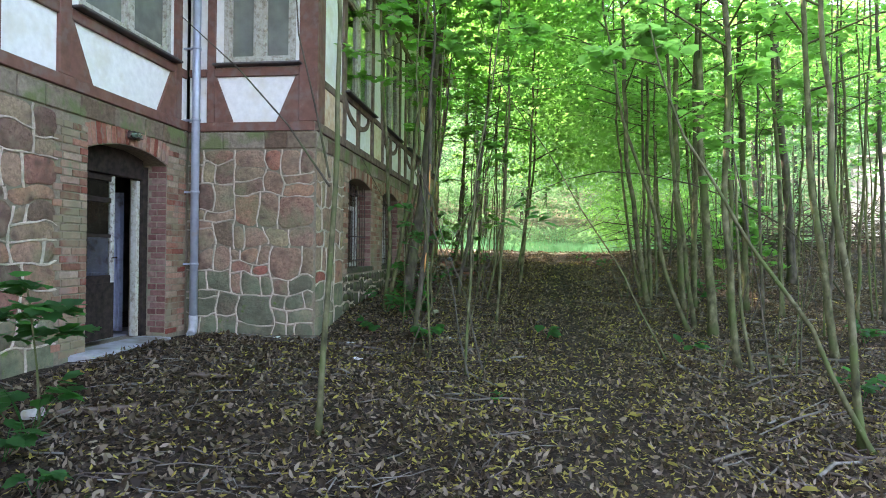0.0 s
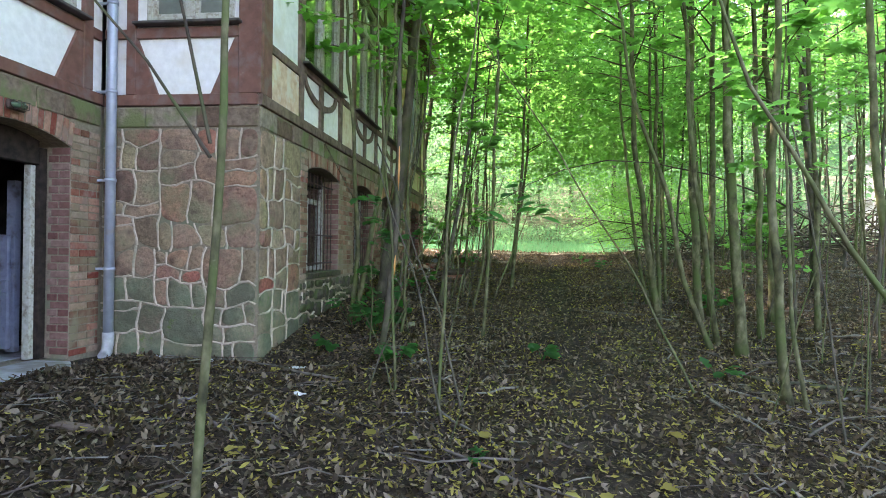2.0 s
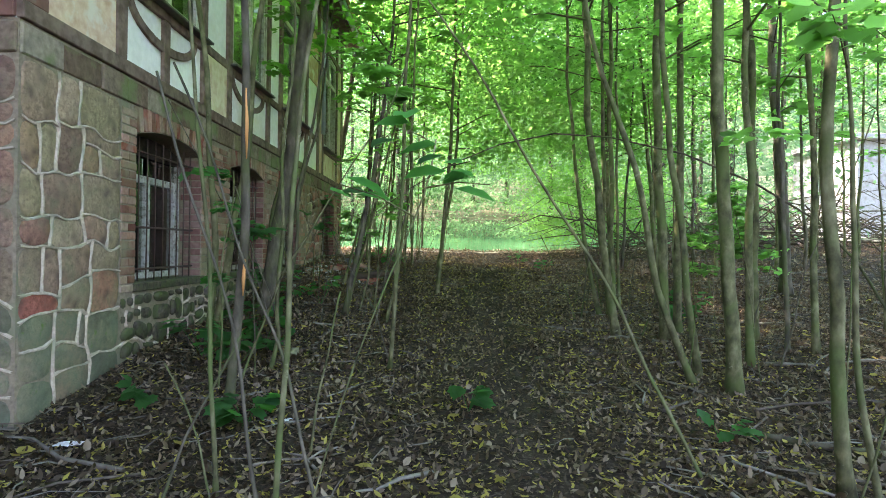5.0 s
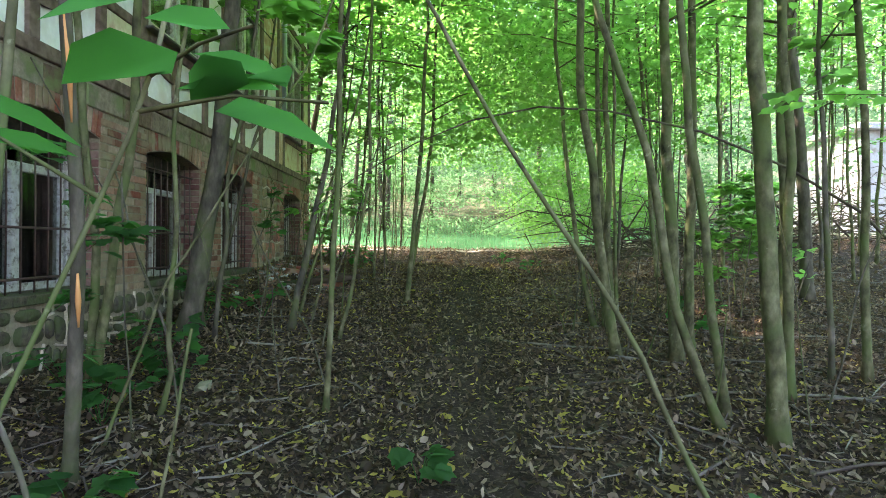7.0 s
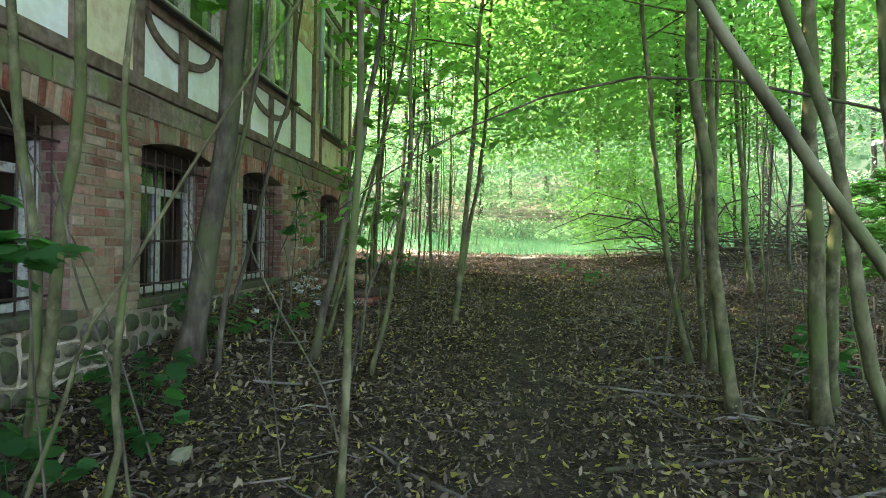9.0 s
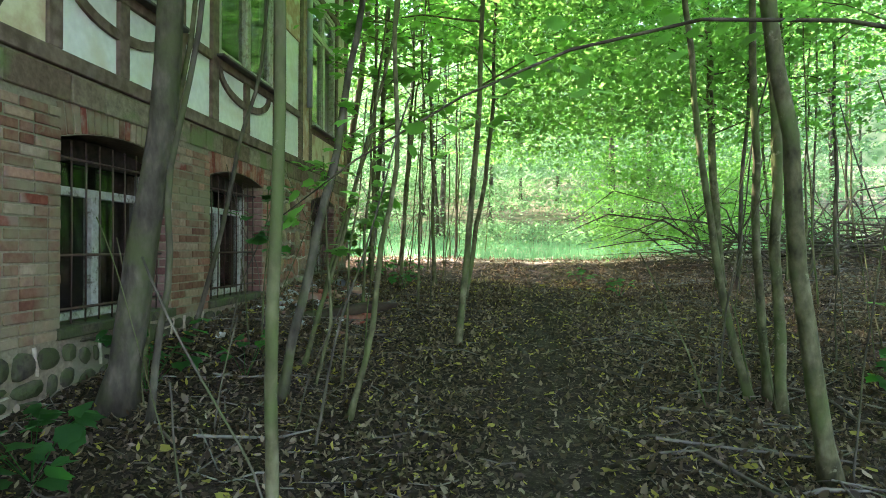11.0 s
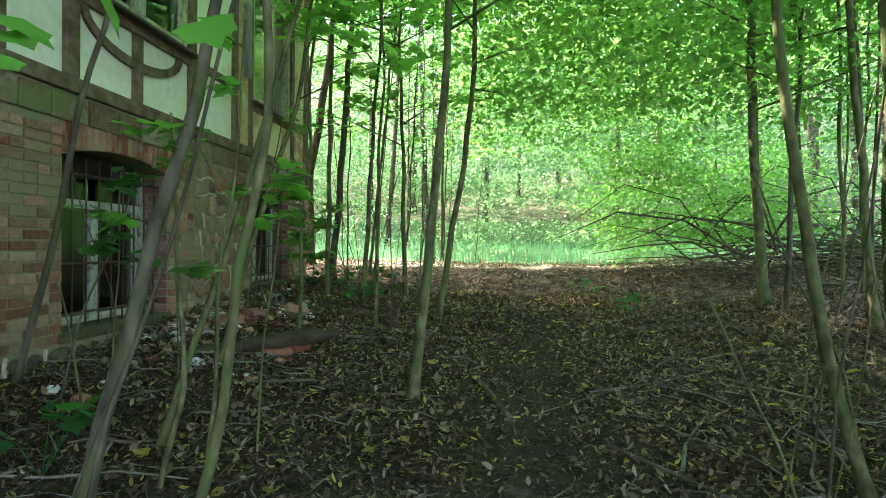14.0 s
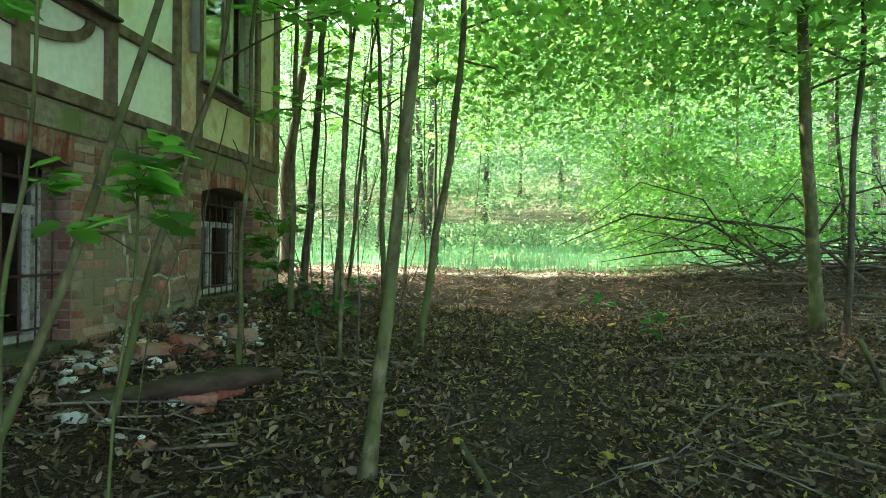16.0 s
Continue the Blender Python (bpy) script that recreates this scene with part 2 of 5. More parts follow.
M_PALE = surface("white_rubbish", [(0.3, (0.36, 0.355, 0.34)), (0.7, (0.60, 0.59, 0.57))], 20, pieces=0.15, stain=(0.4, 0.36, 0.3), stain_scale=9, bump=0.2)


def soil_material():
    m, t, b = nodes_of("forest_soil")
    col = ramp(t, noise_tex(t, 9, 8, None, 0.7), [(0.3, (0.011, 0.008, 0.005)), (0.55, (0.042, 0.030, 0.020)), (0.75, (0.11, 0.08, 0.054))])
    col = mixed(t, ramp(t, noise_tex(t, 42, 4), [(0.55, (0, 0, 0)), (0.62, (0.6, 0.6, 0.6))]), col, (0.12, 0.095, 0.064))
    geo = t.nodes.new("ShaderNodeNewGeometry")
    sep = t.nodes.new("ShaderNodeSeparateXYZ")
    t.links.new(geo.outputs["Position"], sep.inputs[0])
    far = t.nodes.new("ShaderNodeMapRange")
    for k, v in zip(("From Min", "From Max"), (19.5, 22.5)):
        far.inputs[k].default_value = v
    t.links.new(sep.outputs["Y"], far.inputs["Value"])
    meadow = ramp(t, noise_tex(t, 1.2, 5), [(0.35, (0.05, 0.10, 0.05)), (0.5, (0.16, 0.19, 0.10)), (0.6, (0.44, 0.36, 0.27))])
    col = mixed(t, far.outputs[0], col, meadow)
    wood = t.nodes.new("ShaderNodeMapRange")
    for k, v in zip(("From Min", "From Max", "To Max"), (25.0, 30.0, 0.8)):
        wood.inputs[k].default_value = v
    t.links.new(sep.outputs["Y"], wood.inputs["Value"])
    col = mixed(t, wood.outputs[0], col, ramp(t, noise_tex(t, 2.5, 5), [(0.4, (0.035, 0.05, 0.02)), (0.65, (0.13, 0.12, 0.065))]))
    # pale strip at the clearing's edge: sunlight on the track painted into the soil
    sun_start = t.nodes.new("ShaderNodeMapRange")
    for k, v in zip(("From Min", "From Max"), (19.3, 19.8)):
        sun_start.inputs[k].default_value = v
    t.links.new(sep.outputs["Y"], sun_start.inputs["Value"])
    past = t.nodes.new("ShaderNodeMapRange")
    for k, v in zip(("From Min", "From Max", "To Min", "To Max"), (20.4, 21.0, 1.0, 0.0)):
        past.inputs[k].default_value = v
    t.links.new(sep.outputs["Y"], past.inputs["Value"])
    sun_strip = mixed(t, 1.0, sun_start.outputs[0], past.outputs[0], "MULTIPLY")
    sun_strip = mixed(t, 1.0, sun_strip, ramp(t, noise_tex(t, 2.2, 5), [(0.36, (0.1, 0.1, 0.1)), (0.56, (0.95, 0.95, 0.95))]), "MULTIPLY")
    col = mixed(t, sun_strip, col, (0.42, 0.37, 0.29))
    t.links.new(col, b.inputs["Base Color"])
    b.inputs["Roughness"].default_value = 0.95
    b.inputs["Specular IOR Level"].default_value = 0.12
    bumped(t, b, noise_tex(t, 25, 8, None, 0.75), 0.9, 0.03)
    return m


M_SOIL = soil_material()

# ---------------------------------------------------------------- building blocks


def part(name, bm, material, parent=None, label=""):
    """Links a bmesh as one mesh object, under a thing or a part."""
    if isinstance(bm, bmesh.types.BMesh):
        bmesh.ops.recalc_face_normals(bm, faces=bm.faces)
        me = bpy.data.meshes.new(name)
        bm.to_mesh(me)
        bm.free()
    else:
        me = bm
    if material and not me.materials:
        me.materials.append(material)
    ob = new(name, me)
    if parent:
        ob.parent = parent
    if label:
        ob["label"] = label
    return ob


def thing(name, at, label, category, group="", kind=""):
    ob = new(name)
    ob.location = at
    ob.empty_display_size = 0.1
    return tagged(ob, label, category, group, kind)


def facade_map(u, w, v):
    return Vector((-3.0 + w, u, v))


def face_map(u, w, v):
    return Vector((u, 5.5 - w, v))


def yard_map(u, w, v):
    return Vector((-4.78 + w, u, v))


def end_map(u, w, v):
    return Vector((u, 17.3 + w, v))


def cuboid(bm, mp, u0, u1, w0, w1, v0, v1, bevel=0.0):
    """A block in a wall's own coordinates: along, outwards, up."""
    vs = [bm.verts.new(mp(u, w, v)) for v in (v0, v1) for w in (w0, w1) for u in (u0, u1)]
    fs = [bm.faces.new([vs[i] for i in q]) for q in ((0, 1, 3, 2), (4, 6, 7, 5), (0, 4, 5, 1), (2, 3, 7, 6), (0, 2, 6, 4), (1, 5, 7, 3))]
    if bevel:
        edges = list({e for f in fs for e in f.edges})
        bmesh.ops.bevel(bm, geom=edges, offset=bevel, segments=1, affect="EDGES")


def plate(bm, mp, outline, w0, w1):
    """A prism over an outline of (along, up) points."""
    a = [bm.verts.new(mp(u, w0, v)) for u, v in outline]
    b = [bm.verts.new(mp(u, w1, v)) for u, v in outline]
    bm.faces.new(a)
    bm.faces.new(b)
    for i in range(len(a)):
        j = (i + 1) % len(a)
        bm.faces.new((a[i], a[j], b[j], b[i]))


def block(name, mp, u0, u1, w0, w1, v0, v1, material, parent, bevel=0.006, label=""):
    bm = bmesh.new()
    cuboid(bm, mp, u0, u1, w0, w1, v0, v1, bevel)
    return part(name, bm, material, parent, label)


def shape(name, mp, outline, w0, w1, material, parent, label=""):
    bm = bmesh.new()
    plate(bm, mp, outline, w0, w1)
    return part(name, bm, material, parent, label)


def tube(bm, points, radii, sides=8, cap=True):
    """A tapered round tube along points."""
    rings = []
    for i, (p, r) in enumerate(zip(points, radii)):
        a, b = points[max(i - 1, 0)], points[min(i + 1, len(points) - 1)]
        d = (b - a).normalized()
        s = d.cross(Vector((0.3, 1, 0.2)) if abs(d.y) < 0.9 else Vector((1, 0, 0))).normalized()
        q = d.cross(s)
        rings.append([bm.verts.new(p + r * (math.cos(2 * math.pi * k / sides) * s + math.sin(2 * math.pi * k / sides) * q)) for k in range(sides)])
    for a, b in zip(rings, rings[1:]):
        for k in range(sides):
            f = bm.faces.new((a[k], a[(k + 1) % sides], b[(k + 1) % sides], b[k]))
            f.smooth = True
    if cap:
        bm.faces.new(rings[-1])
        bm.faces.new(rings[0])


def arch_top(u0, u1, spring, rise, n=10):
    """Points of a flat segmental arch from u0 to u1."""
    return [(u0 + (u1 - u0) * k / n, spring + rise * (1 - (2 * k / n - 1) ** 2)) for k in range(n + 1)]


def wall_with_openings(name, mp, u0, u1, v0, v1, thick, openings, material, label, w_out=0.0):
    """A thick wall; openings are (u0, u1, v0, spring, rise) and go through it."""
    bm = bmesh.new()
    cur = u0
    for a, b, lo, spring, rise in sorted(openings):
        cuboid(bm, mp, cur, a, w_out - thick, w_out, v0, v1)
        if lo > v0:
            cuboid(bm, mp, a, b, w_out - thick, w_out, v0, lo)
        top = arch_top(a, b, spring, rise)
        if rise:
            for (p, q), (r, s) in zip(top, top[1:]):
                plate(bm, mp, [(p, q), (r, s), (r, v1), (p, v1)], w_out - thick, w_out)
        else:
            cuboid(bm, mp, a, b, w_out - thick, w_out, spring, v1)
        cur = b
    cuboid(bm, mp, cur, u1, w_out - thick, w_out, v0, v1)
    return tagged(part(name, bm, material), label, "wall", kind="structure")


# ---------------------------------------------------------------- ground


def table(rows, y):
    return float(np.interp(y, [r[0] for r in rows], [r[1] for r in rows]))


TRACK = [(-30, -0.3), (-6, -0.12), (0, -0.02), (3.5, 0.1), (5.5, 0.2), (7, 0.28), (8.5, 0.40), (10, 0.5), (11.2, 0.66), (13, 0.85), (14.5, 1.0),
         (19.5, 1.36), (24, 1.5), (30, 1.9), (45, 5.0), (80, 12.0), (600, 14.0)]
FOOT = [(-30, 0.0), (-6, 0.2), (3, 0.27), (5.5, 0.27), (6.5, 0.4), (8.3, 0.58), (10, 0.75), (13, 1.08), (14.7, 1.18), (17, 1.27), (19.5, 1.4), (24, 1.55),
        (30, 2.0), (45, 5.2), (80, 12.0), (600, 14.0)]


def smooth(t):
    t = np.clip(t, 0, 1)
    return t * t * (3 - 2 * t)


def ground_z(x, y):
    """Height of the forest floor; works on arrays too."""
    x, y = np.asarray(x, float), np.asarray(y, float)
    p = np.interp(y, [r[0] for r in TRACK], [r[1] for r in TRACK])
    f = np.interp(y, [r[0] for r in FOOT], [r[1] for r in FOOT])
    z = p + (f - p) * smooth((-x - 0.6) / 2.4) + 0.05 * np.clip(x - 2.2, 0, 20)
    z = z + 0.035 * np.sin(1.7 * x + 0.6 * y) * np.sin(1.1 * y - 0.8 * x) * smooth(np.abs(x - 0.4) / 2)
    return z - 0.03 * np.exp(-((x - track_x(y)) / 0.28) ** 2)


def track_x(y):
    return np.interp(y, (0, 7, 11, 13.7, 19.5, 24), (0.3, 0.36, 0.50, 0.69, 1.0, 1.15))


def spaced(stops):
    out = []
    for (a, b, n) in stops:
        out += list(np.linspace(a, b, n, endpoint=False))
    return np.array(out + [stops[-1][1]])


gx = spaced([(-500, -60, 6), (-60, -12, 16), (-12, -5, 20), (-5, 6, 140), (6, 14, 40), (14, 60, 24), (60, 500, 6)])
gy = spaced([(-400, -30, 6), (-30, -4, 26), (-4, 16, 250), (16, 24, 60), (24, 60, 50), (60, 600, 10)])
X, Y = np.meshgrid(gx, gy)
rough_bits = np.array([noise.noise((a * 2.3, b * 2.3, 0)) * 0.03 for a, b in zip(X.ravel(), Y.ravel())])
Z = ground_z(X.ravel(), Y.ravel()) + rough_bits * (np.abs(X.ravel()) < 14)
nx, ny = len(gx), len(gy)
idx = np.arange(nx * ny).reshape(ny, nx)
quads = np.stack([idx[:-1, :-1], idx[:-1, 1:], idx[1:, 1:], idx[1:, :-1]], -1).reshape(-1, 4)
gm = bpy.data.meshes.new("ground")
gm.from_pydata(np.stack([X.ravel(), Y.ravel(), Z], 1).tolist(), [], quads.tolist())
gm.polygons.foreach_set("use_smooth", [True] * len(gm.polygons))
ground = tagged(part("ground", gm, M_SOIL), "dark forest soil with a trodden path under leaf litter", "ground", kind="structure")


def floor_at(x, y):
    return float(ground_z(x, y))

# ---------------------------------------------------------------- the house: walls
SILL_TOP, EAVES = 3.82, 7.0
BAYS = [(6.98, 8.42), (9.29, 10.73), (11.48, 12.93)]
END_BAY = (14.97, 16.39)
BASEMENT = [(a, b, 1.12, 2.48, 0.10) for a, b in BAYS] + [(*END_BAY, 1.26, 2.48, 0.10)]
wall_facade = wall_with_openings("wall_east", facade_map, 5.5, 17.3, -0.3, 2.96, 0.45, BASEMENT, M_MORTAR, "basement wall of rubble stone and brick with barred windows")
wall_face = wall_with_openings("wall_south", face_map, -4.78, -3.46, -0.3, 2.96, 0.44, [], M_MORTAR, "basement wall of red and green sandstone rubble")
wall_yard = wall_with_openings("wall_yard", yard_map, -6.0, 5.93, -0.3, 2.96, 0.5, [(3.63, 5.02, 0.30, 2.44, 0.13)], M_MORTAR, "stone and brick wall with an open arched doorway")

UPPER = [(6.80, 8.36, SILL_TOP, 5.95, 0), (9.32, 10.80, SILL_TOP, 5.95, 0), (11.68, 13.30, SILL_TOP, 5.95, 0), (14.98, 16.42, 3.72, 5.95, 0)]
upper_facade = wall_with_openings("wall_upper_east", facade_map, 5.5, 17.3, 2.962, EAVES, 0.2, UPPER, M_PLASTER, "white plaster infill of a half-timbered wall", -0.02)
upper_face = wall_with_openings("wall_upper_south", face_map, -4.78, -3.24, 2.962, EAVES, 0.2, [(-4.30, -3.30, 3.86, 5.9, 0)], M_PLASTER, "plaster infill of a half-timbered gable corner", -0.02)
upper_yard = wall_with_openings("wall_upper_yard", yard_map, -6.0, 5.48, 2.962, EAVES, 0.2, [(0.6, 2.2, SILL_TOP, 5.9, 0), (3.50, 5.08, SILL_TOP, 5.9, 0)], M_PLASTER,
                                "white plaster infill with oxblood timbers", -0.02)

# back, end, floor, ceiling and roof close the house
bm = bmesh.new()
cuboid(bm, end_map, -11.0, -3.46, -0.4, 0.0, -0.3, EAVES)
tagged(part("wall_north", bm, M_MORTAR), "plain rendered end wall of the house", "wall", kind="structure")
bm = bmesh.new()
cuboid(bm, end_map, -11.4, -11.0, -23.3, 0.0, -0.3, EAVES)
cuboid(bm, end_map, -11.0, -5.3, -23.7, -23.3, -0.3, EAVES)
tagged(part("wall_west", bm, M_MORTAR), "plain rendered back wall of the house", "wall", kind="structure")
bm = bmesh.new()
cuboid(bm, end_map, -11.0, -5.29, -23.3, -0.41, 0.2, 0.30)
cuboid(bm, end_map, -5.29, -3.46, -11.3, -0.41, 0.2, 0.30)
tagged(part("floor", bm, M_CONCRETE), "worn grey concrete floor inside the house", "floor", kind="structure")
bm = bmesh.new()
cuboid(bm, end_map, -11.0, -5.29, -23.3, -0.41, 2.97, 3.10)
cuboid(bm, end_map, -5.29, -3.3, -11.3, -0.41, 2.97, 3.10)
tagged(part("ceiling", bm, M_INSIDE), "plaster ceiling above the basement, coloured dark for shade", "ceiling", kind="structure")
bm = bmesh.new()
for x0, z0, x1, z1 in ((-2.45, 6.86, -7.4, 10.6), (-12.0, 6.86, -7.4, 10.6)):
    plate(bm, lambda u, w, v: Vector((u, w, v)), [(x0, z0), (x1, z1), (x1, z1 + 0.16), (x0, z0 + 0.16)], -6.4, 17.75)
tagged(part("roof", bm, M_ROOF), "red tiled pitched roof with deep eaves", "roof", kind="structure")
bm = bmesh.new()
plate(bm, end_map, [(-11.2, EAVES), (-3.1, EAVES), (-7.4, 10.5)], -0.3, 0.0)
plate(bm, end_map, [(-11.2, EAVES), (-3.1, EAVES), (-7.4, 10.5)], -23.6, -23.3)
tagged(part("gable", bm, M_PLASTER), "plain plastered gable under the roof", "wall", kind="structure")
bm = bmesh.new()
cuboid(bm, facade_map, 5.0, 17.7, 0.40, 0.52, 6.78, 6.92, 0.02)
tagged(part("gutter", bm, M_ZINC), "grey zinc gutter along the eaves", "gutter", kind="structure")
bm = bmesh.new()
cuboid(bm, facade_map, 5.2, 17.6, 0.0, 0.42, 6.84, 6.90)
tagged(part("soffit", bm, M_GREYWOOD), "weathered boards under the eaves", "soffit", kind="structure")

# ---------------------------------------------------------------- timber frame (proud of the plaster)


def beam(mp, u0, u1, v0, v1, parent, name="beam", material=None, proud=0.018):
    return block(name, mp, u0, u1, -0.10, proud, v0, v1, material or M_TIMBER, parent, 0.007)


def brace(mp, outline, parent, material=None, proud=0.014):
    return shape("brace", mp, outline, -0.09, proud, material or M_TIMBER, parent)


def curved_brace(mp, cu, cv, ru, rv, parent, width=0.085):
    """A timber bent like a shallow bowl below the sill, meeting the stud in the middle."""
    n = 16
    ang = [math.pi + math.pi * k / n for k in range(n + 1)]
    outer = [(cu + (ru + width / 2) * math.cos(a), cv + (rv + width / 2) * math.sin(a)) for a in ang]
    inner = [(cu + (ru - width / 2) * math.cos(a), cv + (rv - width / 2) * math.sin(a)) for a in ang]
    half = n // 2
    for lo, hi in ((0, half), (half, n)):
        brace(mp, outer[lo:hi + 1] + inner[lo:hi + 1][::-1], parent, M_GREYWOOD, 0.010)


W = M_GREYWOOD
beam(facade_map, 5.50, 17.30, 2.965, 3.085, upper_facade, "sill_beam", W, 0.03)
for a, b in ((5.52, 5.76), (6.63, 6.78), (8.38, 8.50), (9.15, 9.29), (10.82, 10.95), (11.50, 11.65), (13.32, 13.46), (14.38, 14.50), (14.84, 14.96), (16.44, 16.58), (17.08, 17.30)):
    beam(facade_map, a, b, 3.087, EAVES, upper_facade, "post", M_TIMBER if a < 5.6 else W, 0.022)
for a, b, lo in ((5.762, 6.628, 3.60), (8.502, 9.148, 3.72), (10.952, 11.498, 3.72), (13.462, 14.378, 3.72), (16.582, 17.078, 3.66)):
    beam(facade_map, a, b, lo, lo + 0.1, upper_facade, "rail", W)
    beam(facade_map, a, b, 5.96, 6.08, upper_facade, "rail", W)
for a, b in ((6.782, 8.378), (9.292, 10.818), (11.652, 13.318)):
    beam(facade_map, a, b, 3.70, 3.80, upper_facade, "rail", W)
    beam(facade_map, a, b, 5.96, 6.08, upper_facade, "rail", W)
    c = (a + b) / 2 - 0.06
    beam(facade_map, c - 0.065, c + 0.065, 3.087, 3.698, upper_facade, "stud", W)
    curved_brace(facade_map, c, 3.70, (b - a) / 2 - 0.12, 0.28, upper_facade)
beam(facade_map, 14.962, 16.438, 3.60, 3.70, upper_facade, "rail", W)
beam(facade_map, 14.962, 16.438, 5.96, 6.08, upper_facade, "rail", W)
for a, b, v0, v1, m, say in ((5.765, 6.625, 3.09, 3.595, M_BARE, "flaking pink plaster over brick"), (14.505, 14.835, 3.09, 5.95, M_BARE, "bare brick infill"),
                             (14.97, 16.43, 3.09, 3.595, M_OCHRE, "yellowed flaking plaster panel"), (16.585, 17.075, 3.09, 3.655, M_BARE, "bare brick infill"),
                             (16.585, 17.075, 3.765, 5.955, M_OCHRE, "yellowed plaster panel"), (8.505, 9.145, 3.09, 3.715, M_OCHRE, "yellowed plaster panel"),
                             (13.465, 14.375, 4.9, 5.955, M_BARE, "bare brick infill")):
    block("infill_panel", facade_map, a, b, -0.03, 0.004, v0, v1, m, upper_facade, 0.004, say)

# face towards the yard: wedge panel under the window
beam(face_map, -4.775, -3.02, 2.965, 3.085, upper_face, "sill_beam", None, 0.03)
beam(face_map, -3.24, -2.985, 3.087, EAVES, upper_face, "post", None, 0.024)
beam(face_map, -4.52, -4.41, 3.087, EAVES, upper_face, "post")
beam(face_map, -4.408, -3.242, 3.695, 3.81, upper_face, "rail")
beam(face_map, -4.408, -3.242, 5.96, 6.08, upper_face, "rail")
beam(face_map, -4.775, -4.522, 3.70, 3.80, upper_face, "rail")
brace(face_map, [(-4.406, 3.087), (-4.15, 3.087), (-4.39, 3.69), (-4.406, 3.69)], upper_face)
brace(face_map, [(-3.55, 3.087), (-3.244, 3.087), (-3.244, 3.69), (-3.285, 3.69)], upper_face)
# yard wall
beam(yard_map, -6.0, 5.45, 2.965, 3.085, upper_yard, "sill_beam", None, 0.03)
for a, b in ((5.16, 5.30), (3.22, 3.37), (2.42, 2.57), (0.30, 0.45), (-0.6, -0.45), (-2.2, -2.05), (-4.0, -3.85)):
    beam(yard_map, a, b, 3.087, EAVES, upper_yard, "post", None, 0.022)
for a, b in ((3.372, 5.158), (5.302, 5.44), (2.572, 3.218), (0.452, 2.418), (-0.448, 0.298), (-2.048, -0.602)):
    beam(yard_map, a, b, 3.66, 3.77, upper_yard, "rail")
for a, b in ((3.372, 5.158), (0.452, 2.418)):
    beam(yard_map, a, b, 5.93, 6.05, upper_yard, "rail")
    brace(yard_map, [(a + 0.002, 3.087), (a + 0.31, 3.087), (a + 0.03, 3.655), (a + 0.002, 3.655)], upper_yard)
    brace(yard_map, [(b - 0.35, 3.087), (b - 0.002, 3.087), (b - 0.002, 3.655), (b - 0.07, 3.655)], upper_yard)

# ---------------------------------------------------------------- windows


def upper_window(name, mp, u0, u1, v0, v1, label, glass, transom=True, open_leaf=False):
    win = thing(name, mp((u0 + u1) / 2, 0, v0), label, "window", kind="structure")
    inv = Matrix.Translation(win.location).inverted()

    def add(nm, mesh_u0, mesh_u1, w0, w1, a, b, m, parent=None, bev=0.004, say=""):
        ob = block(nm, mp, mesh_u0, mesh_u1, w0, w1, a, b, m, parent or win, bev, say)
        ob.data.transform(inv)
        return ob

    f = 0.065
    add("jamb", u0, u0 + f, -0.13, -0.005, v0, v1, M_FRAME)
    add("jamb", u1 - f, u1, -0.13, -0.005, v0, v1, M_FRAME)
    add("head", u0 + f, u1 - f, -0.13, -0.005, v1 - f, v1, M_FRAME)
    add("bottom_rail", u0 + f, u1 - f, -0.13, -0.005, v0, v0 + f, M_FRAME)
    add("window_sill", u0 - 0.10, u1 + 0.10, -0.02, 0.11, v0 - 0.035, v0 - 0.005, M_SILL, None, 0.006, "dark weathered sill board")
    t = v0 + (v1 - v0) * 0.70 if transom else v1 - f
    mid = (u0 + u1) / 2
    if transom:
        add("transom", u0 + f, u1 - f, -0.125, -0.0, t, t + 0.07, M_FRAME)
    add("mullion", mid - 0.05, mid + 0.05, -0.125, 0.0, v0 + f, t, M_FRAME)
    lights = [(u0 + f, mid - 0.05, v0 + f, t), (mid + 0.05, u1 - f, v0 + f, t)]
    if transom:
        lights += [(u0 + f, mid - 0.03, t + 0.07, v1 - f), (mid + 0.03, u1 - f, t + 0.07, v1 - f)]
        add("upper_mullion", mid - 0.03, mid + 0.03, -0.12, -0.01, t + 0.07, v1 - f, M_FRAME)
    for k, (a, b, c, d) in enumerate(lights):
        s = 0.042
        if open_leaf and k == 1:
            continue
        sash = add("sash", a, a + s, -0.10, -0.02, c, d, M_FRAME)
        bm2 = bmesh.new()
        cuboid(bm2, mp, b - s, b, -0.10, -0.02, c, d)
        cuboid(bm2, mp, a + s, b - s, -0.10, -0.02, c, c + s)
        cuboid(bm2, mp, a + s, b - s, -0.10, -0.02, d - s, d)
        rest = part("sash_frame", bm2, M_FRAME, sash)
        rest.data.transform(inv)
        pane = add("pane", a + s, b - s, -0.062, -0.058, c + s, d - s, glass, sash, 0.0)
        pane.visible_shadow = False
    return win


upper_window("window_1", facade_map, 6.80, 8.36, SILL_TOP, 5.95, "tall weathered white casement window reflecting trees", M_GLASS)
upper_window("window_2", facade_map, 9.32, 10.80, SILL_TOP, 5.95, "tall weathered white casement window reflecting trees", M_GLASS)
upper_window("window_3", facade_map, 11.68, 13.30, SILL_TOP, 5.95, "tall weathered white casement window reflecting trees", M_GLASS)
upper_window("window_4", facade_map, 14.98, 16.42, 3.72, 5.95, "tall casement window with one leaf missing", M_GLASS, True, True)
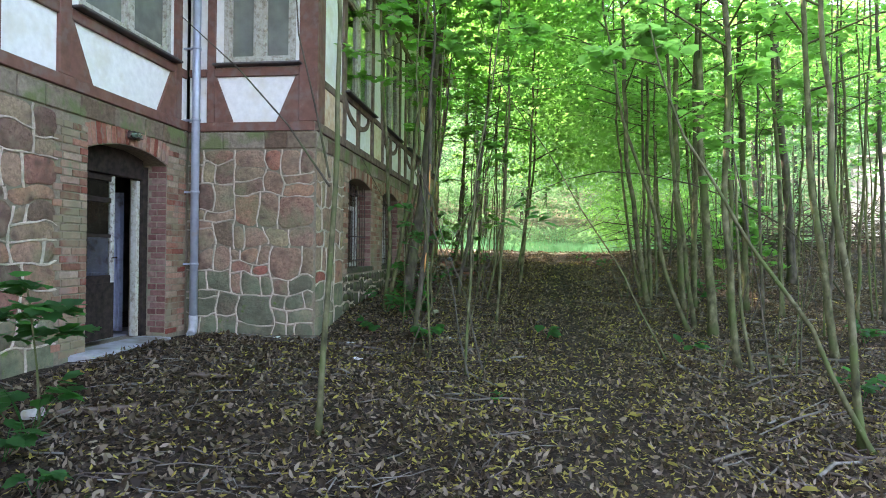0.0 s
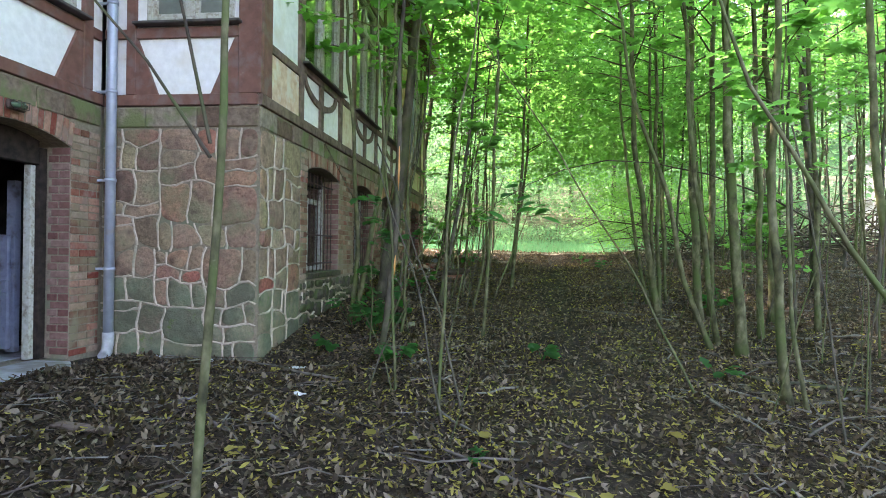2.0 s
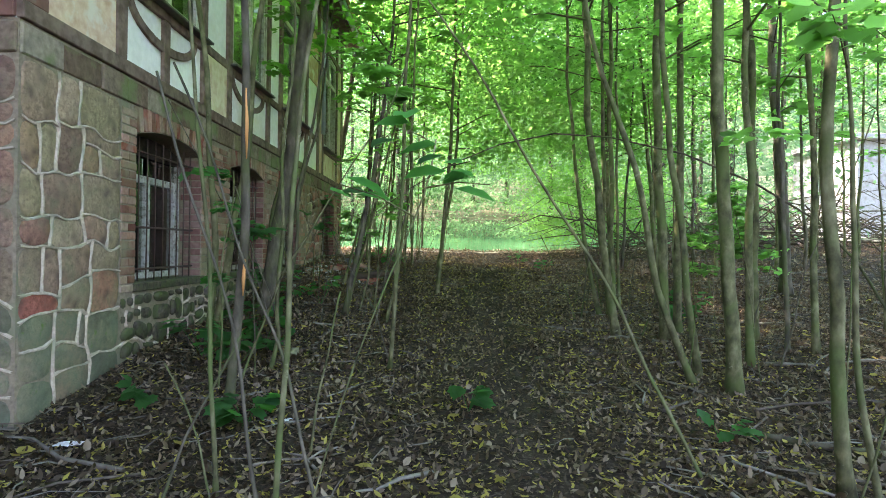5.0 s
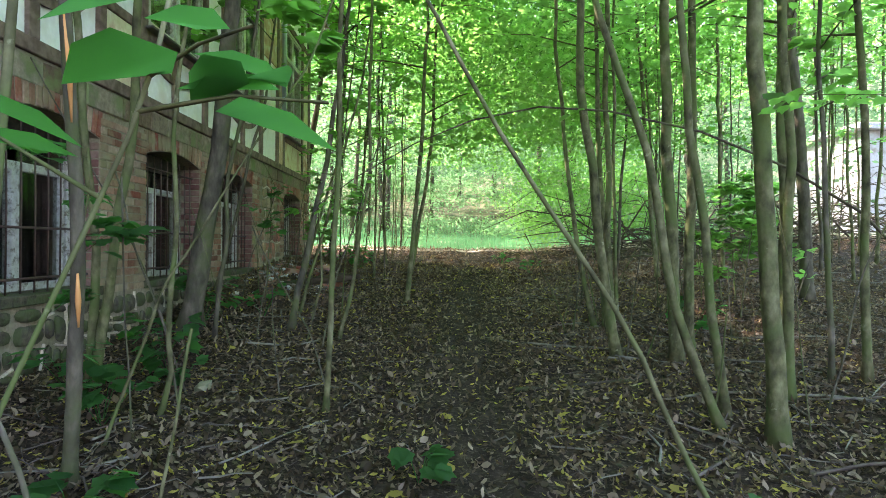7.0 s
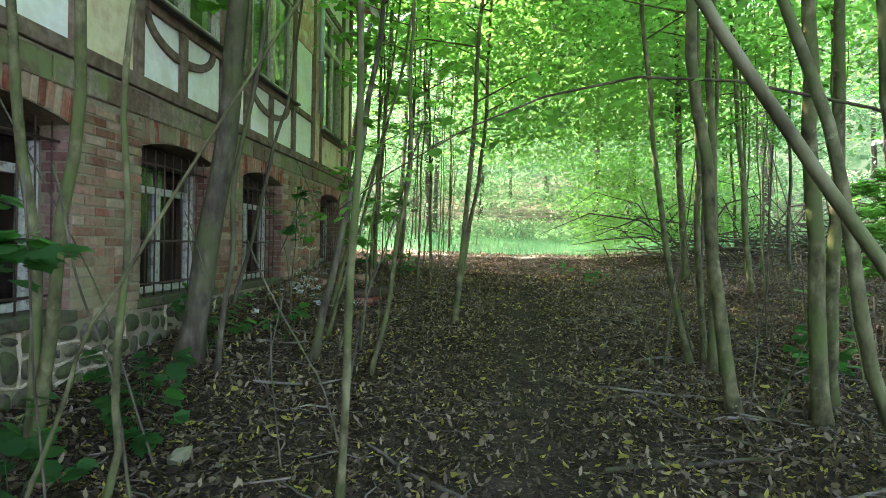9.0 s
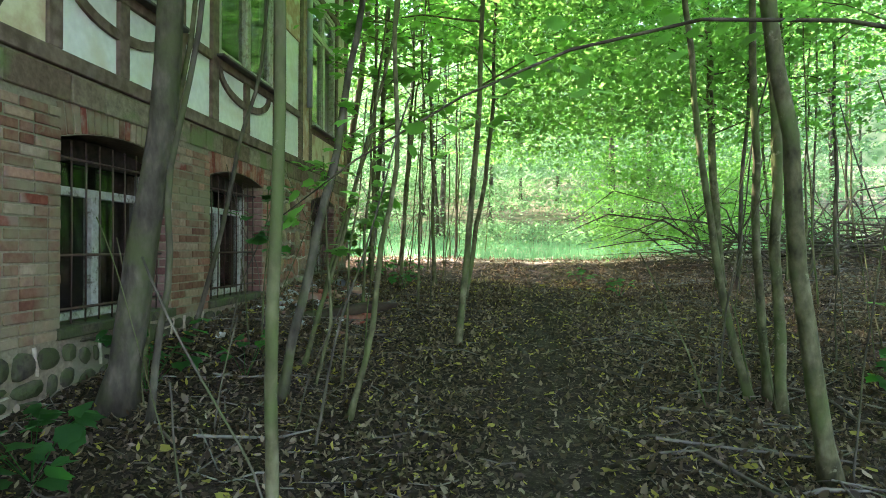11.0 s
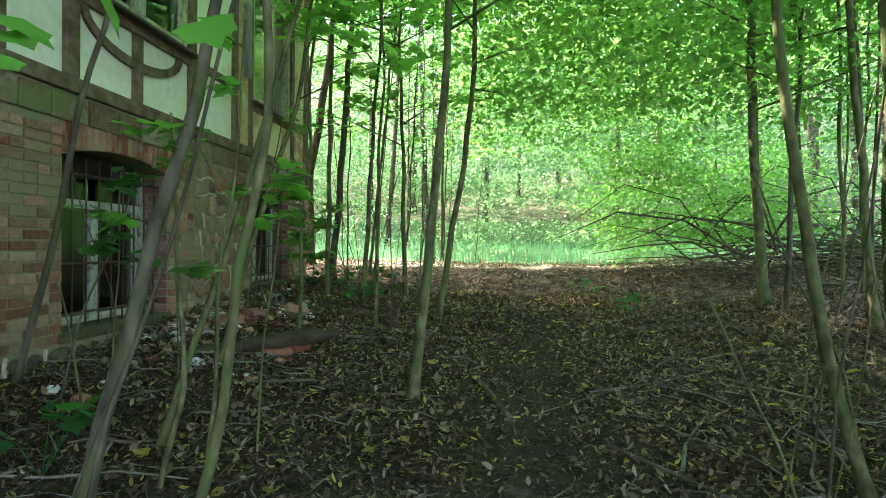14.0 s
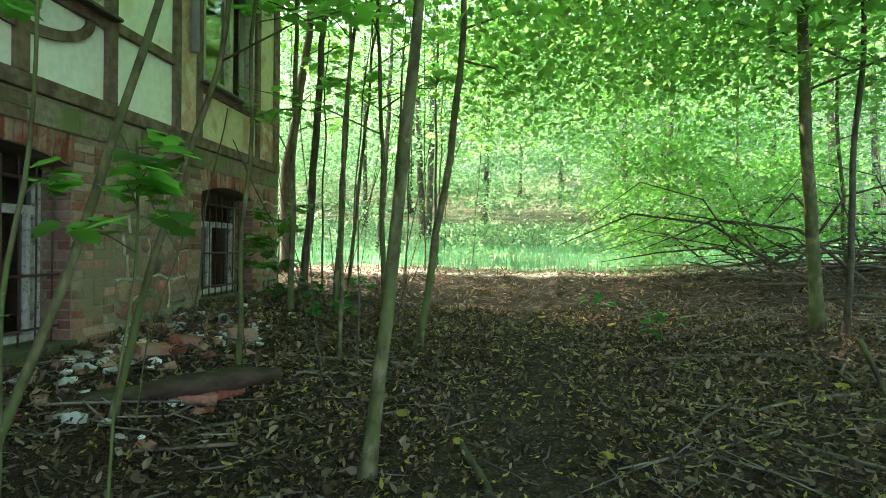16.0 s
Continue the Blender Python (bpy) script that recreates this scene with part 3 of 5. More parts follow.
upper_window("window_5", face_map, -4.30, -3.30, 3.86, 5.9, "casement window with dusty grey panes", M_DUSTY, False)
upper_window("window_6", yard_map, 3.50, 5.08, SILL_TOP, 5.9, "broken casement window with peeling frame", M_DUSTY, False)
upper_window("window_7", yard_map, 0.6, 2.2, SILL_TOP, 5.9, "casement window with dusty grey panes", M_DUSTY, False)


def basement_window(name, mp, u0, u1, v0, spring, rise, label):
    """A recessed timber window behind an iron grille."""
    win = thing(name, mp((u0 + u1) / 2, -0.2, v0), label, "window", kind="structure")
    inv = Matrix.Translation(win.location).inverted()
    made = []
    f, top = 0.07, spring - 0.02
    for nm, a, b, c, d in (("jamb", u0 + 0.01, u0 + f, v0 + 0.01, top), ("jamb", u1 - f, u1 - 0.01, v0 + 0.01, top), ("bottom_rail", u0 + f, u1 - f, v0 + 0.01, v0 + f), ("transom", u0 + f, u1 - f, top - 0.36, top - 0.29),
                           ("mullion", (u0 + u1) / 2 - 0.045, (u0 + u1) / 2 + 0.045, v0 + f, top - 0.36), ("sash_stile", u0 + 0.11, u0 + 0.15, v0 + f, top - 0.36), ("sash_stile", u1 - 0.15, u1 - 0.11, v0 + f, top - 0.36)):
        made.append(block(nm, mp, a, b, -0.33, -0.25, c, d, M_OLDFRAME, win, 0.004))
    made.append(shape("head", mp, [(u0 + 0.01, top - 0.1), (u1 - 0.01, top - 0.1)] + [(u, v - 0.02) for u, v in reversed(arch_top(u0 + 0.01, u1 - 0.01, spring, rise))], -0.33, -0.25, M_DARKWOOD, win))
    for a, b in ((u0 + f, (u0 + u1) / 2 - 0.045), ((u0 + u1) / 2 + 0.045, u1 - f)):
        p = block("pane", mp, a, b, -0.292, -0.288, v0 + f, top - 0.36, M_GLASS, win, 0.0)
        p.visible_shadow = False
        made.append(p)
        p = block("pane", mp, a, b, -0.292, -0.288, top - 0.29, top - 0.1, M_GLASS, win, 0.0)
        p.visible_shadow = False
        made.append(p)
    grille = thing("grille", (0, 0, 0), "", "")
    grille.parent = win
    for h in (v0 + 0.12, v0 + 0.52, spring - 0.12):
        bm2 = bmesh.new()
        tube(bm2, [mp(u0 - 0.01, -0.10, h), mp(u1 + 0.01, -0.10, h)], [0.011, 0.011], 6)
        made.append(part("crossbar", bm2, M_IRON, grille))
    n = 9
    for k in range(n):
        u = u0 + (u1 - u0) * (k + 0.5) / n
        bm2 = bmesh.new()
        tube(bm2, [mp(u, -0.10, v0 + 0.005), mp(u + 0.004, -0.098, v0 + 0.7), mp(u, -0.10, spring + 0.02)], [0.0075] * 3, 5)
        made.append(part("bar", bm2, M_IRON, grille))
    for o in made:
        o.data.transform(inv)
    return win


for k, (a, b, lo, sp, ri) in enumerate(BASEMENT):
    basement_window("window_%d" % (k + 8), facade_map, a, b, lo, sp, ri, "barred basement window with peeling white frame and dark glass")
    sill = bmesh.new()
    cuboid(sill, facade_map, a - 0.04, b + 0.04, -0.25, 0.035, lo - 0.075, lo + 0.004, 0.008)
    tagged(part("sill_%d" % (k + 1), sill, M_MOSSSILL), "mossy stone sill under a barred window", "sill", kind="structure")
# rooms behind the glass are bare, their plaster coloured dark for the shade
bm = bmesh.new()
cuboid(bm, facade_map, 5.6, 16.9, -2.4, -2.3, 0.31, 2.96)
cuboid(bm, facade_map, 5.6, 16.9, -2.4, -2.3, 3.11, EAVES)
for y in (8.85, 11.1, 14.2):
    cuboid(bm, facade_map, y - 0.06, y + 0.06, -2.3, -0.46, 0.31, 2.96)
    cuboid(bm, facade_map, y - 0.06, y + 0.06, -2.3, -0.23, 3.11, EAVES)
tagged(part("wall_inside", bm, M_INSIDE), "stained inner walls of empty rooms, coloured dark for shade", "wall", kind="structure")
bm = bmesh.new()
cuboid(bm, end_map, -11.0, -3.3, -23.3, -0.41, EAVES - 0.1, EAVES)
tagged(part("ceiling_upper", bm, M_INSIDE), "plaster ceiling of the upper floor, coloured dark for shade", "ceiling", kind="structure")

# ---------------------------------------------------------------- doorway
door = thing("door_1", (-5.15, 3.75, 0.30), "dark glazed double door, one leaf open inwards", "door", kind="structure")


def at_door(name, x0, x1, y0, y1, z0, z1, m, parent, bev=0.005, say=""):
    ob = block(name, lambda u, w, v: Vector((w, u, v)), y0, y1, x0, x1, z0, z1, m, parent, bev, say)
    ob.data.transform(Matrix.Translation(door.location).inverted())
    return ob


at_door("frame_post", -5.12, -5.02, 4.90, 5.00, 0.31, 2.42, M_DARKWOOD, door)
at_door("frame_post", -5.12, -5.02, 3.65, 3.73, 0.31, 2.42, M_DARKWOOD, door)
at_door("frame_post", -5.14, -5.06, 4.84, 4.90, 0.31, 2.24, M_FRAME, door, 0.005, "pale peeling door post")
at_door("lintel", -5.12, -5.02, 3.73, 4.90, 2.25, 2.56, M_DARKWOOD, door)
leaf = at_door("leaf", -5.11, -5.065, 3.735, 4.45, 0.36, 1.0, M_DARKWOOD, door)
for z0, z1 in ((1.0, 1.09), (1.52, 1.56), (1.92, 1.98), (2.17, 2.24)):
    at_door("leaf_rail", -5.11, -5.065, 3.80, 4.39, z0, z1, M_DARKWOOD, leaf)
for y0 in (3.735, 4.39):
    at_door("leaf_stile", -5.11, -5.065, y0, y0 + 0.06, 1.0, 2.24, M_OLDFRAME if y0 > 4 else M_DARKWOOD, leaf)
for z0, z1 in ((1.09, 1.52), (1.56, 1.92), (1.98, 2.17)):
    p = at_door("pane", -5.09, -5.086, 3.80, 4.39, z0, z1, M_GLASS, leaf, 0.0)
    p.visible_shadow = False
at_door("door_handle", -5.06, -5.01, 4.40, 4.43, 1.28, 1.30, M_IRON, leaf, 0.004)
inner = at_door("inner_leaf", -5.92, -5.52, 5.08, 5.13, 0.36, 1.55, M_BLUE, door, 0.01, "blue-grey painted inner leaf, swollen and peeling")
at_door("inner_leaf_rail", -5.92, -5.52, 5.05, 5.08, 0.95, 1.08, M_BLUE, inner)
at_door("inner_leaf_post", -5.60, -5.50, 5.14, 5.22, 0.32, 2.12, M_BLUE, door)
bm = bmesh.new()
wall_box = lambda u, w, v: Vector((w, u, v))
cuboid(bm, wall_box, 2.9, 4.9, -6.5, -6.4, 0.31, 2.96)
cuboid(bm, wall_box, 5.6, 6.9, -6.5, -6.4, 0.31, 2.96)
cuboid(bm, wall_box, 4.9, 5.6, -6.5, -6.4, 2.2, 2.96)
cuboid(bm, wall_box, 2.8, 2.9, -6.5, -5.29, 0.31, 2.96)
tagged(part("wall_hall", bm, M_INSIDE), "stained wall of the entrance hall, coloured dark for shade", "wall", kind="structure")
bm = bmesh.new()
cuboid(bm, wall_box, 3.40, 4.75, -4.95, -4.52, 0.16, 0.335, 0.012)
tagged(part("threshold", bm, M_CONCRETE), "worn pale concrete doorstep", "step", kind="structure")

lamp = thing("wall_lamp", (-4.78, 4.28, 2.68), "small green glass bulkhead lamp over the door", "lamp")
bm = bmesh.new()
cuboid(bm, lambda u, w, v: Vector((w, u, v)), -0.10, 0.10, 0.045, 0.075, -0.045, 0.045, 0.012)
part("base", bm, M_IRON, lamp)
bm = bmesh.new()
bmesh.ops.create_uvsphere(bm, u_segments=14, v_segments=9, radius=0.06, matrix=Matrix.Translation((0.09, 0, 0)) @ Matrix.Diagonal((0.8, 1.45, 0.62, 1)))
part("glass_bowl", bm, glass_material("green_lamp_glass", (0.20, 0.30, 0.22), 0.15, 0.5), lamp, "dirty green glass bowl")
for y in (-0.045, 0.045):
    bm = bmesh.new()
    tube(bm, [Vector((0.07, y, -0.045)), Vector((0.15, y, -0.03)), Vector((0.155, y, 0.03)), Vector((0.07, y, 0.045))], [0.004] * 4, 5)
    part("guard_wire", bm, M_IRON, lamp)


def downpipe(x, y, z0, z1, r, name, label, foot):
    pipe = thing(name, (x, y, z0), label, "downpipe")
    bm2 = bmesh.new()
    pts = [Vector((0, 0, z1 - z0)), Vector((0, 0, 0.22 if foot else 0.0))]
    tube(bm2, pts, [r, r], 14)
    part("pipe", bm2, M_ZINC, pipe)
    if foot:
        bm2 = bmesh.new()
        tube(bm2, [Vector((0, 0, 0.24)), Vector((0, 0, 0.12)), Vector((0.02, -0.05, 0.04)), Vector((0.04, -0.13, 0.0))], [r * 1.12] * 4, 14)
        part("shoe", bm2, M_CONCRETE, pipe, "grey cast foot of the pipe")
    h = 0.9
    while h < z1 - z0:
        bm2 = bmesh.new()
        tube(bm2, [Vector((0, 0, h)), Vector((0, 0, h + 0.035))], [r * 1.14] * 2, 14)
        part("collar", bm2, M_ZINC, pipe)
        bm2 = bmesh.new()
        cuboid(bm2, lambda u, w, v: Vector((u, w, v)), -r - 0.16 if foot else -r - 0.05, -r * 0.9, -0.012, 0.012, h + 0.005, h + 0.03)
        part("bracket", bm2, M_ZINC, pipe)
        h += 0.95
    return pipe


downpipe(-4.62, 5.40, floor_at(-4.62, 5.4) + 0.02, 6.8, 0.052, "downpipe", "blue-grey zinc downpipe in the corner of the walls", True)
downpipe(-2.93, 14.67, 3.95, 6.8, 0.045, "downpipe", "grey zinc downpipe broken off above the basement", False)

# ---------------------------------------------------------------- leaves
MAPLE = np.array([(0, 0, 0), (0.22, 0.02, 0.03), (0.47, 0.20, 0.06), (0.41, 0.42, 0.05), (0.40, 0.68, 0.04), (0.17, 0.76, 0.01), (0, 1.0, -0.07),
                  (-0.17, 0.76, 0.01), (-0.40, 0.68, 0.04), (-0.41, 0.42, 0.05), (-0.47, 0.20, 0.06), (-0.22, 0.02, 0.03), (0, 0.42, -0.02)], float)
MAPLE_TRIS = np.array([(12, k, k + 1) for k in range(0, 11)] + [(12, 11, 0)])
OVATE = np.array([(0, 0, 0), (0.30, 0.30, 0.06), (0.24, 0.68, 0.05), (0, 1, -0.08), (-0.24, 0.68, 0.05), (-0.30, 0.30, 0.06)], float)
OVATE_TRIS = np.array([(0, 1, 2), (0, 2, 3), (0, 3, 4), (0, 4, 5)])
DIAMOND = np.array([(0, 0, 0), (0.36, 0.5, 0.07), (0, 1, -0.06), (-0.36, 0.5, 0.07)], float)
DIAMOND_TRIS = np.array([(0, 1, 2), (0, 2, 3)])
CURL = np.array([(0, 0, 0.02), (0.15, 0.18, 0.10), (0.17, 0.5, 0.02), (0.10, 0.8, 0.12), (0, 1, 0.20), (-0.16, 0.72, 0.03), (-0.17, 0.35, 0.09)], float)
CURL_TRIS = np.array([(0, 1, 6), (1, 2, 6), (2, 5, 6), (2, 3, 5), (3, 4, 5)])


def leaf_mesh(name, pos, size, yaw, tilt, twist, form, tris, material):
    """Many leaves as one mesh: each leaf is an island of its own."""
    n = len(pos)
    cy, sy, ct, st, cr, sr = np.cos(yaw), np.sin(yaw), np.cos(tilt), np.sin(tilt), np.cos(twist), np.sin(twist)
    v = form[None] * np.asarray(size)[:, None, None]
    x, y, z = v[..., 0], v[..., 1], v[..., 2]
    x, z = x * cr[:, None] + z * sr[:, None], -x * sr[:, None] + z * cr[:, None]
    y, z = y * ct[:, None] - z * st[:, None], y * st[:, None] + z * ct[:, None]
    x, y = x * cy[:, None] - y * sy[:, None], x * sy[:, None] + y * cy[:, None]
    co = np.stack([x, y, z], -1) + np.asarray(pos)[:, None]
    k = len(form)
    faces = (tris[None] + (np.arange(n) * k)[:, None, None]).reshape(-1, 3)
    me = bpy.data.meshes.new(name)
    me.vertices.add(n * k)
    me.vertices.foreach_set("co", co.astype(np.float32).ravel())
    me.loops.add(len(faces) * 3)
    me.loops.foreach_set("vertex_index", faces.astype(np.int32).ravel())
    me.polygons.add(len(faces))
    me.polygons.foreach_set("loop_start", np.arange(0, len(faces) * 3, 3, dtype=np.int32))
    me.update(calc_edges=True)
    me.validate()
    me.materials.append(material)
    return me


def grown(rng, points, heights, h):
    """A point of a stem at height h."""
    return Vector([float(np.interp(h, heights, [p[i] for p in points])) for i in range(3)])


def tree(x, y, r, lean, height=7.0, first=2.4, seed=0, boughs=16, reach=1.5, leaf=0.12, name="young_maple", label="slender young maple with grey-green bark",
         bark=None, dead=False, group="young maples", spray=7, form=(MAPLE, MAPLE_TRIS), leafy=None, straight=False):
    """A tapered, slightly bent stem with limbs and sprays of leaves. lean: (sideways, up) or (sideways, along, up) points of the stem above its foot."""
    rng = random.Random(1000 + seed)
    nrg = np.random.RandomState(1000 + seed)
    root = floor_at(x, y) - 0.03
    t = thing(name, (x, y, root), label, "tree", group)
    lean = [q if len(q) == 3 else (q[0], 0.0, q[1]) for q in lean]
    hs = [0.0] + [q[2] for q in lean] + ([height] if lean[-1][2] < height else [])
    dx, dy = [0.0] + [q[0] for q in lean], [0.0] + [q[1] for q in lean]
    if len(dx) < len(hs):
        run = max(hs[-2] - (hs[-3] if len(hs) > 2 else 0), 0.1)
        for way in (dx, dy):
            way.append(way[-1] + (way[-1] - way[-2]) / run * 0.5 * (hs[-1] - hs[-2]))
    top = hs[-1]
    n = 22
    zs = [top * (k / (n - 1)) ** 1.15 for k in range(n)]
    side = 0.0 if straight else rng.uniform(-0.25, 0.25)
    pts = []
    for z in zs:
        w = 0.05 * min(1.0, z / 0.8)
        pts.append(Vector((float(np.interp(z, hs, dx)) + w * noise.noise((seed * 3.1, z * 1.3, 0)), float(np.interp(z, hs, dy)) + side * z / top + w * noise.noise((seed * 5.7, z * 1.3, 9)), z)))
    radii = [max(0.84 * r * (1 - 0.72 * z / top), min(0.006, 0.6 * r)) * (1.0 + 0.10 * noise.noise((seed, z * 5, 2))) for z in zs]
    radii[0] = r * 1.22
    bm2 = bmesh.new()
    tube(bm2, pts, radii, 10)
    trunk = part("trunk", bm2, bark or M_BARK, t)
    if dead:
        return t
    pos = []
    for k in range(boughs):
        h = first + (top - first) * ((k + rng.random()) / boughs) ** 0.9
        s = grown(rng, pts, zs, h)
        a = rng.uniform(0, 2 * math.pi)
        L = reach * rng.uniform(0.45, 1.1) * (1.05 - 0.45 * (h - first) / max(top - first, 0.1))
        out = Vector((math.cos(a), math.sin(a), rng.uniform(0.15, 0.6)))
        p1, p2 = s + out * L * 0.5, s + out * L + Vector((0, 0, -0.12 * L))
        rb = max(0.0035, min(0.014, r * 0.28))
        limb = bmesh.new()
        tube(limb, [s, p1, p2], [rb, rb * 0.65, 0.002], 4, False)
        part("limb", limb, bark or M_BARK, t)
        for j in range(spray):
            f = rng.uniform(0.35, 1.0)
            c = s.lerp(p1, f * 2) if f < 0.5 else p1.lerp(p2, f * 2 - 1)
            b = a + rng.choice((-1, 1)) * rng.uniform(0.4, 1.2)
            e = c + Vector((math.cos(b), math.sin(b), rng.uniform(-0.15, 0.2))) * L * rng.uniform(0.15, 0.42)
            for q in range(4):
                g = c.lerp(e, (q + 0.6) / 4)
                pos.append((g.x + rng.gauss(0, 0.04), g.y + rng.gauss(0, 0.04), g.z + rng.gauss(0, 0.025)))
    m = len(pos)
    if m:
        me = leaf_mesh("crown", np.array(pos), nrg.uniform(0.6, 1.25, m) * leaf, nrg.uniform(0, 6.28, m), nrg.normal(-0.16, 0.24, m), nrg.normal(0, 0.24, m), form[0], form[1], leafy or M_LEAF)
        part("crown", me, None, t)
    return t


# stems by the path and the house
front = tree(-1.70, 1.92, 0.027, [(0.07, 1.44), (0.09, 2.96)], 6.0, 3.4, 1, 9)
big = tree(-2.48, 9.15, 0.125, [(0.15, 1.0), (0.30, 1.9), (0.40, 3.1), (0.6, 5.0)], 10.0, 4.2, 2, 26, 2.4, 0.13, "maple_tree", "larger leaning maple close to the house wall", M_DARKBARK)
split = tree(-1.77, 5.99, 0.046, [(0.10, -0.10, 0.5), (0.17, -0.2, 1.0), (0.22, -0.32, 1.6), (0.27, -0.5, 2.4)], 4.8, 3.6, 3, 5, 0.8, name="split_sapling", label="dark sapling with a torn orange split in its bark", bark=M_DARKBARK, straight=True)
tree(-1.74, 6.92, 0.024, [(0.10, 0.36), (0.07, 0.56), (0.08, 1.18), (0.11, 1.83), (0.16, 2.65)], 5.0, 3.1, 5, 7, 0.8)
tree(-1.85, 6.45, 0.013, [(0.32, 0.96), (0.52, 1.21), (0.77, 1.61), (1.21, 2.31)], 2.7, 2.3, 6, 2, 0.4, straight=True, label="thin bent maple stem leaning from the house")
tree(-0.70, 7.30, 0.027, [(0.07, -0.14, 1.0), (0.11, -0.20, 1.6), (0.14, -0.27, 2.4), (0.15, -0.31, 3.2)], 6.5, 3.6, 7, 12, 1.1, straight=True)
tree(-0.33, 11.55, 0.047, [(0.10, 0.13, 1.0), (0.14, 0.21, 1.6), (0.19, 0.31, 2.4), (0.22, 0.42, 3.2)], 8.0, 2.6, 8, 18, 1.6, straight=True)
tree(-1.63, 10.48, 0.026, [(0.11, 0.13, 0.5), (0.22, 0.25, 1.0), (0.35, 0.37, 1.6), (0.52, 0.52, 2.4), (0.70, 0.64, 3.2)], 7.5, 3.2, 9, 15, 1.4, straight=True)
tree(-1.55, 9.72, 0.047, [(0.16, 0.17, 1.0), (0.25, 0.29, 1.6), (0.36, 0.48, 2.4), (0.45, 0.69, 3.2)], 7.0, 3.4, 10, 14, 1.4, bark=M_DARKBARK, straight=True)
tree(-0.97, 9.48, 0.027, [(0.12, 0.05, 0.5), (0.21, 0.10, 1.0), (0.28, 0.12, 1.6), (0.32, 0.08, 2.4), (0.34, 0.0, 3.2)], 6.5, 3.6, 11, 11, 1.2, straight=True)
tree(1.32, 4.98, 0.014, [(-0.25, 0.0, 0.5), (-0.51, 0.02, 1.0), (-0.86, 0.05, 1.6), (-1.36, 0.12, 2.4), (-1.9, 0.22, 3.2)], 4.2, 3.3, 12, 5, 0.8, straight=True, label="thin maple stem leaning far across the path")
tree(1.90, 8.78, 0.060, [(-0.19, -0.06, 1.0), (-0.29, -0.11, 1.6), (-0.39, -0.18, 2.4), (-0.47, -0.26, 3.2)], 8.0, 3.4, 13, 16, 1.6, straight=True)
tree(2.44, 8.65, 0.073, [(-0.13, 2.0), (-0.15, 3.7)], 9.0, 3.2, 14, 20, 1.8)
tree(2.75, 9.10, 0.063, [(-0.04, 2.0), (-0.05, 3.9)], 9.0, 3.4, 15, 18, 1.7)
tree(2.11, 7.04, 0.041, [(-0.37, 0.94), (-0.59, 1.94), (-1.0, 3.2)], 6.0, 3.2, 16, 13, 1.3, label="young maple bent over towards the path")
tree(2.24, 7.26, 0.043, [(-0.21, 1.5), (-0.38, 3.0)], 7.5, 3.2, 17, 14, 1.4)
tree(2.36, 6.80, 0.076, [(-0.11, 1.5), (-0.21, 3.1)], 9.0, 3.6, 18, 18, 1.7)
tree(2.85, 7.50, 0.050, [(-0.07, 1.95), (-0.16, 3.3)], 8.0, 3.2, 19, 15, 1.4)
tree(5.24, 11.1, 0.105, [(-0.12, 2.0), (-0.30, 3.45)], 10.0, 3.4, 20, 22, 2.2, name="maple_tree", label="stout maple standing back from the path", bark=M_DARKBARK)
tree(3.69, 7.81, 0.045, [(-0.04, 1.68), (-0.16, 3.4)], 8.0, 2.8, 21, 15, 1.4)
tree(2.07, 10.25, 0.040, [(-0.09, 0.10, 0.5), (-0.18, 0.18, 1.0), (-0.27, 0.24, 1.6), (-0.37, 0.25, 2.4), (-0.45, 0.20, 3.2)], 7.5, 3.2, 22, 12, 1.4, straight=True)
tree(2.20, 10.22, 0.042, [(-0.08, 1.0), (-0.14, 2.4), (-0.16, 3.2)], 8.0, 3.2, 23, 14, 1.4, straight=True)
tree(2.18, 9.98, 0.050, [(-0.03, 1.0), (-0.07, 2.4), (-0.10, 3.2)], 8.5, 3.2, 24, 14, 1.4, straight=True)
tree(3.42, 8.55, 0.066, [(-0.06, 2.1), (-0.18, 4.4)], 9.0, 3.2, 25, 16, 1.6)
tree(2.42, 10.50, 0.030, [(-0.02, 1.2), (-0.07, 2.8)], 8.0, 3.2, 26, 12, 1.4, straight=True)
tree(2.00, 4.80, 0.047, [(-0.16, 1.5), (-0.18, 2.7)], 7.5, 3.1, 27, 14, 1.4)
tree(2.12, 4.72, 0.024, [(-0.10, 0.6), (-0.17, 1.5)], 3.4, 2.2, 28, 5, 0.7)
tree(2.08, 2.60, 0.034, [(-0.18, 1.76), (-0.29, 2.9)], 6.0, 2.9, 29, 9, 1.2)
tree(2.12, 2.55, 0.024, [(-0.42, 0.88), (-0.90, 1.57), (-1.32, 2.29)], 3.1, 2.6, 30, 3, 0.7, straight=True, label="thin maple stem leaning far over the path")
tree(3.17, 5.19, 0.050, [(-0.28, 2.15), (-0.36, 4.0)], 8.0, 2.8, 31, 15, 1.5)
tree(-2.44, 7.38, 0.044, [(0.20, -0.10, 1.0), (0.32, -0.18, 1.6), (0.45, -0.30, 2.4), (0.56, -0.40, 3.2)], 7.0, 3.6, 32, 11, 1.1, straight=True)
tree(-2.53, 7.46, 0.040, [(0.12, -0.14, 1.0), (0.14, -0.22, 1.6), (0.11, -0.30, 2.4), (0.05, -0.36, 3.2)], 7.0, 3.6, 47, 10, 1.1, straight=True)
tree(-0.90, 4.20, 0.018, [(0.04, 1.2), (0.08, 2.1), (0.22, 3.0)], 4.8, 3.4, 34, 4, 0.8)
tree(-1.35, 4.70, 0.016, [(-0.02, 0.9), (-0.10, 2.0)], 4.6, 3.4, 37, 4, 0.7)
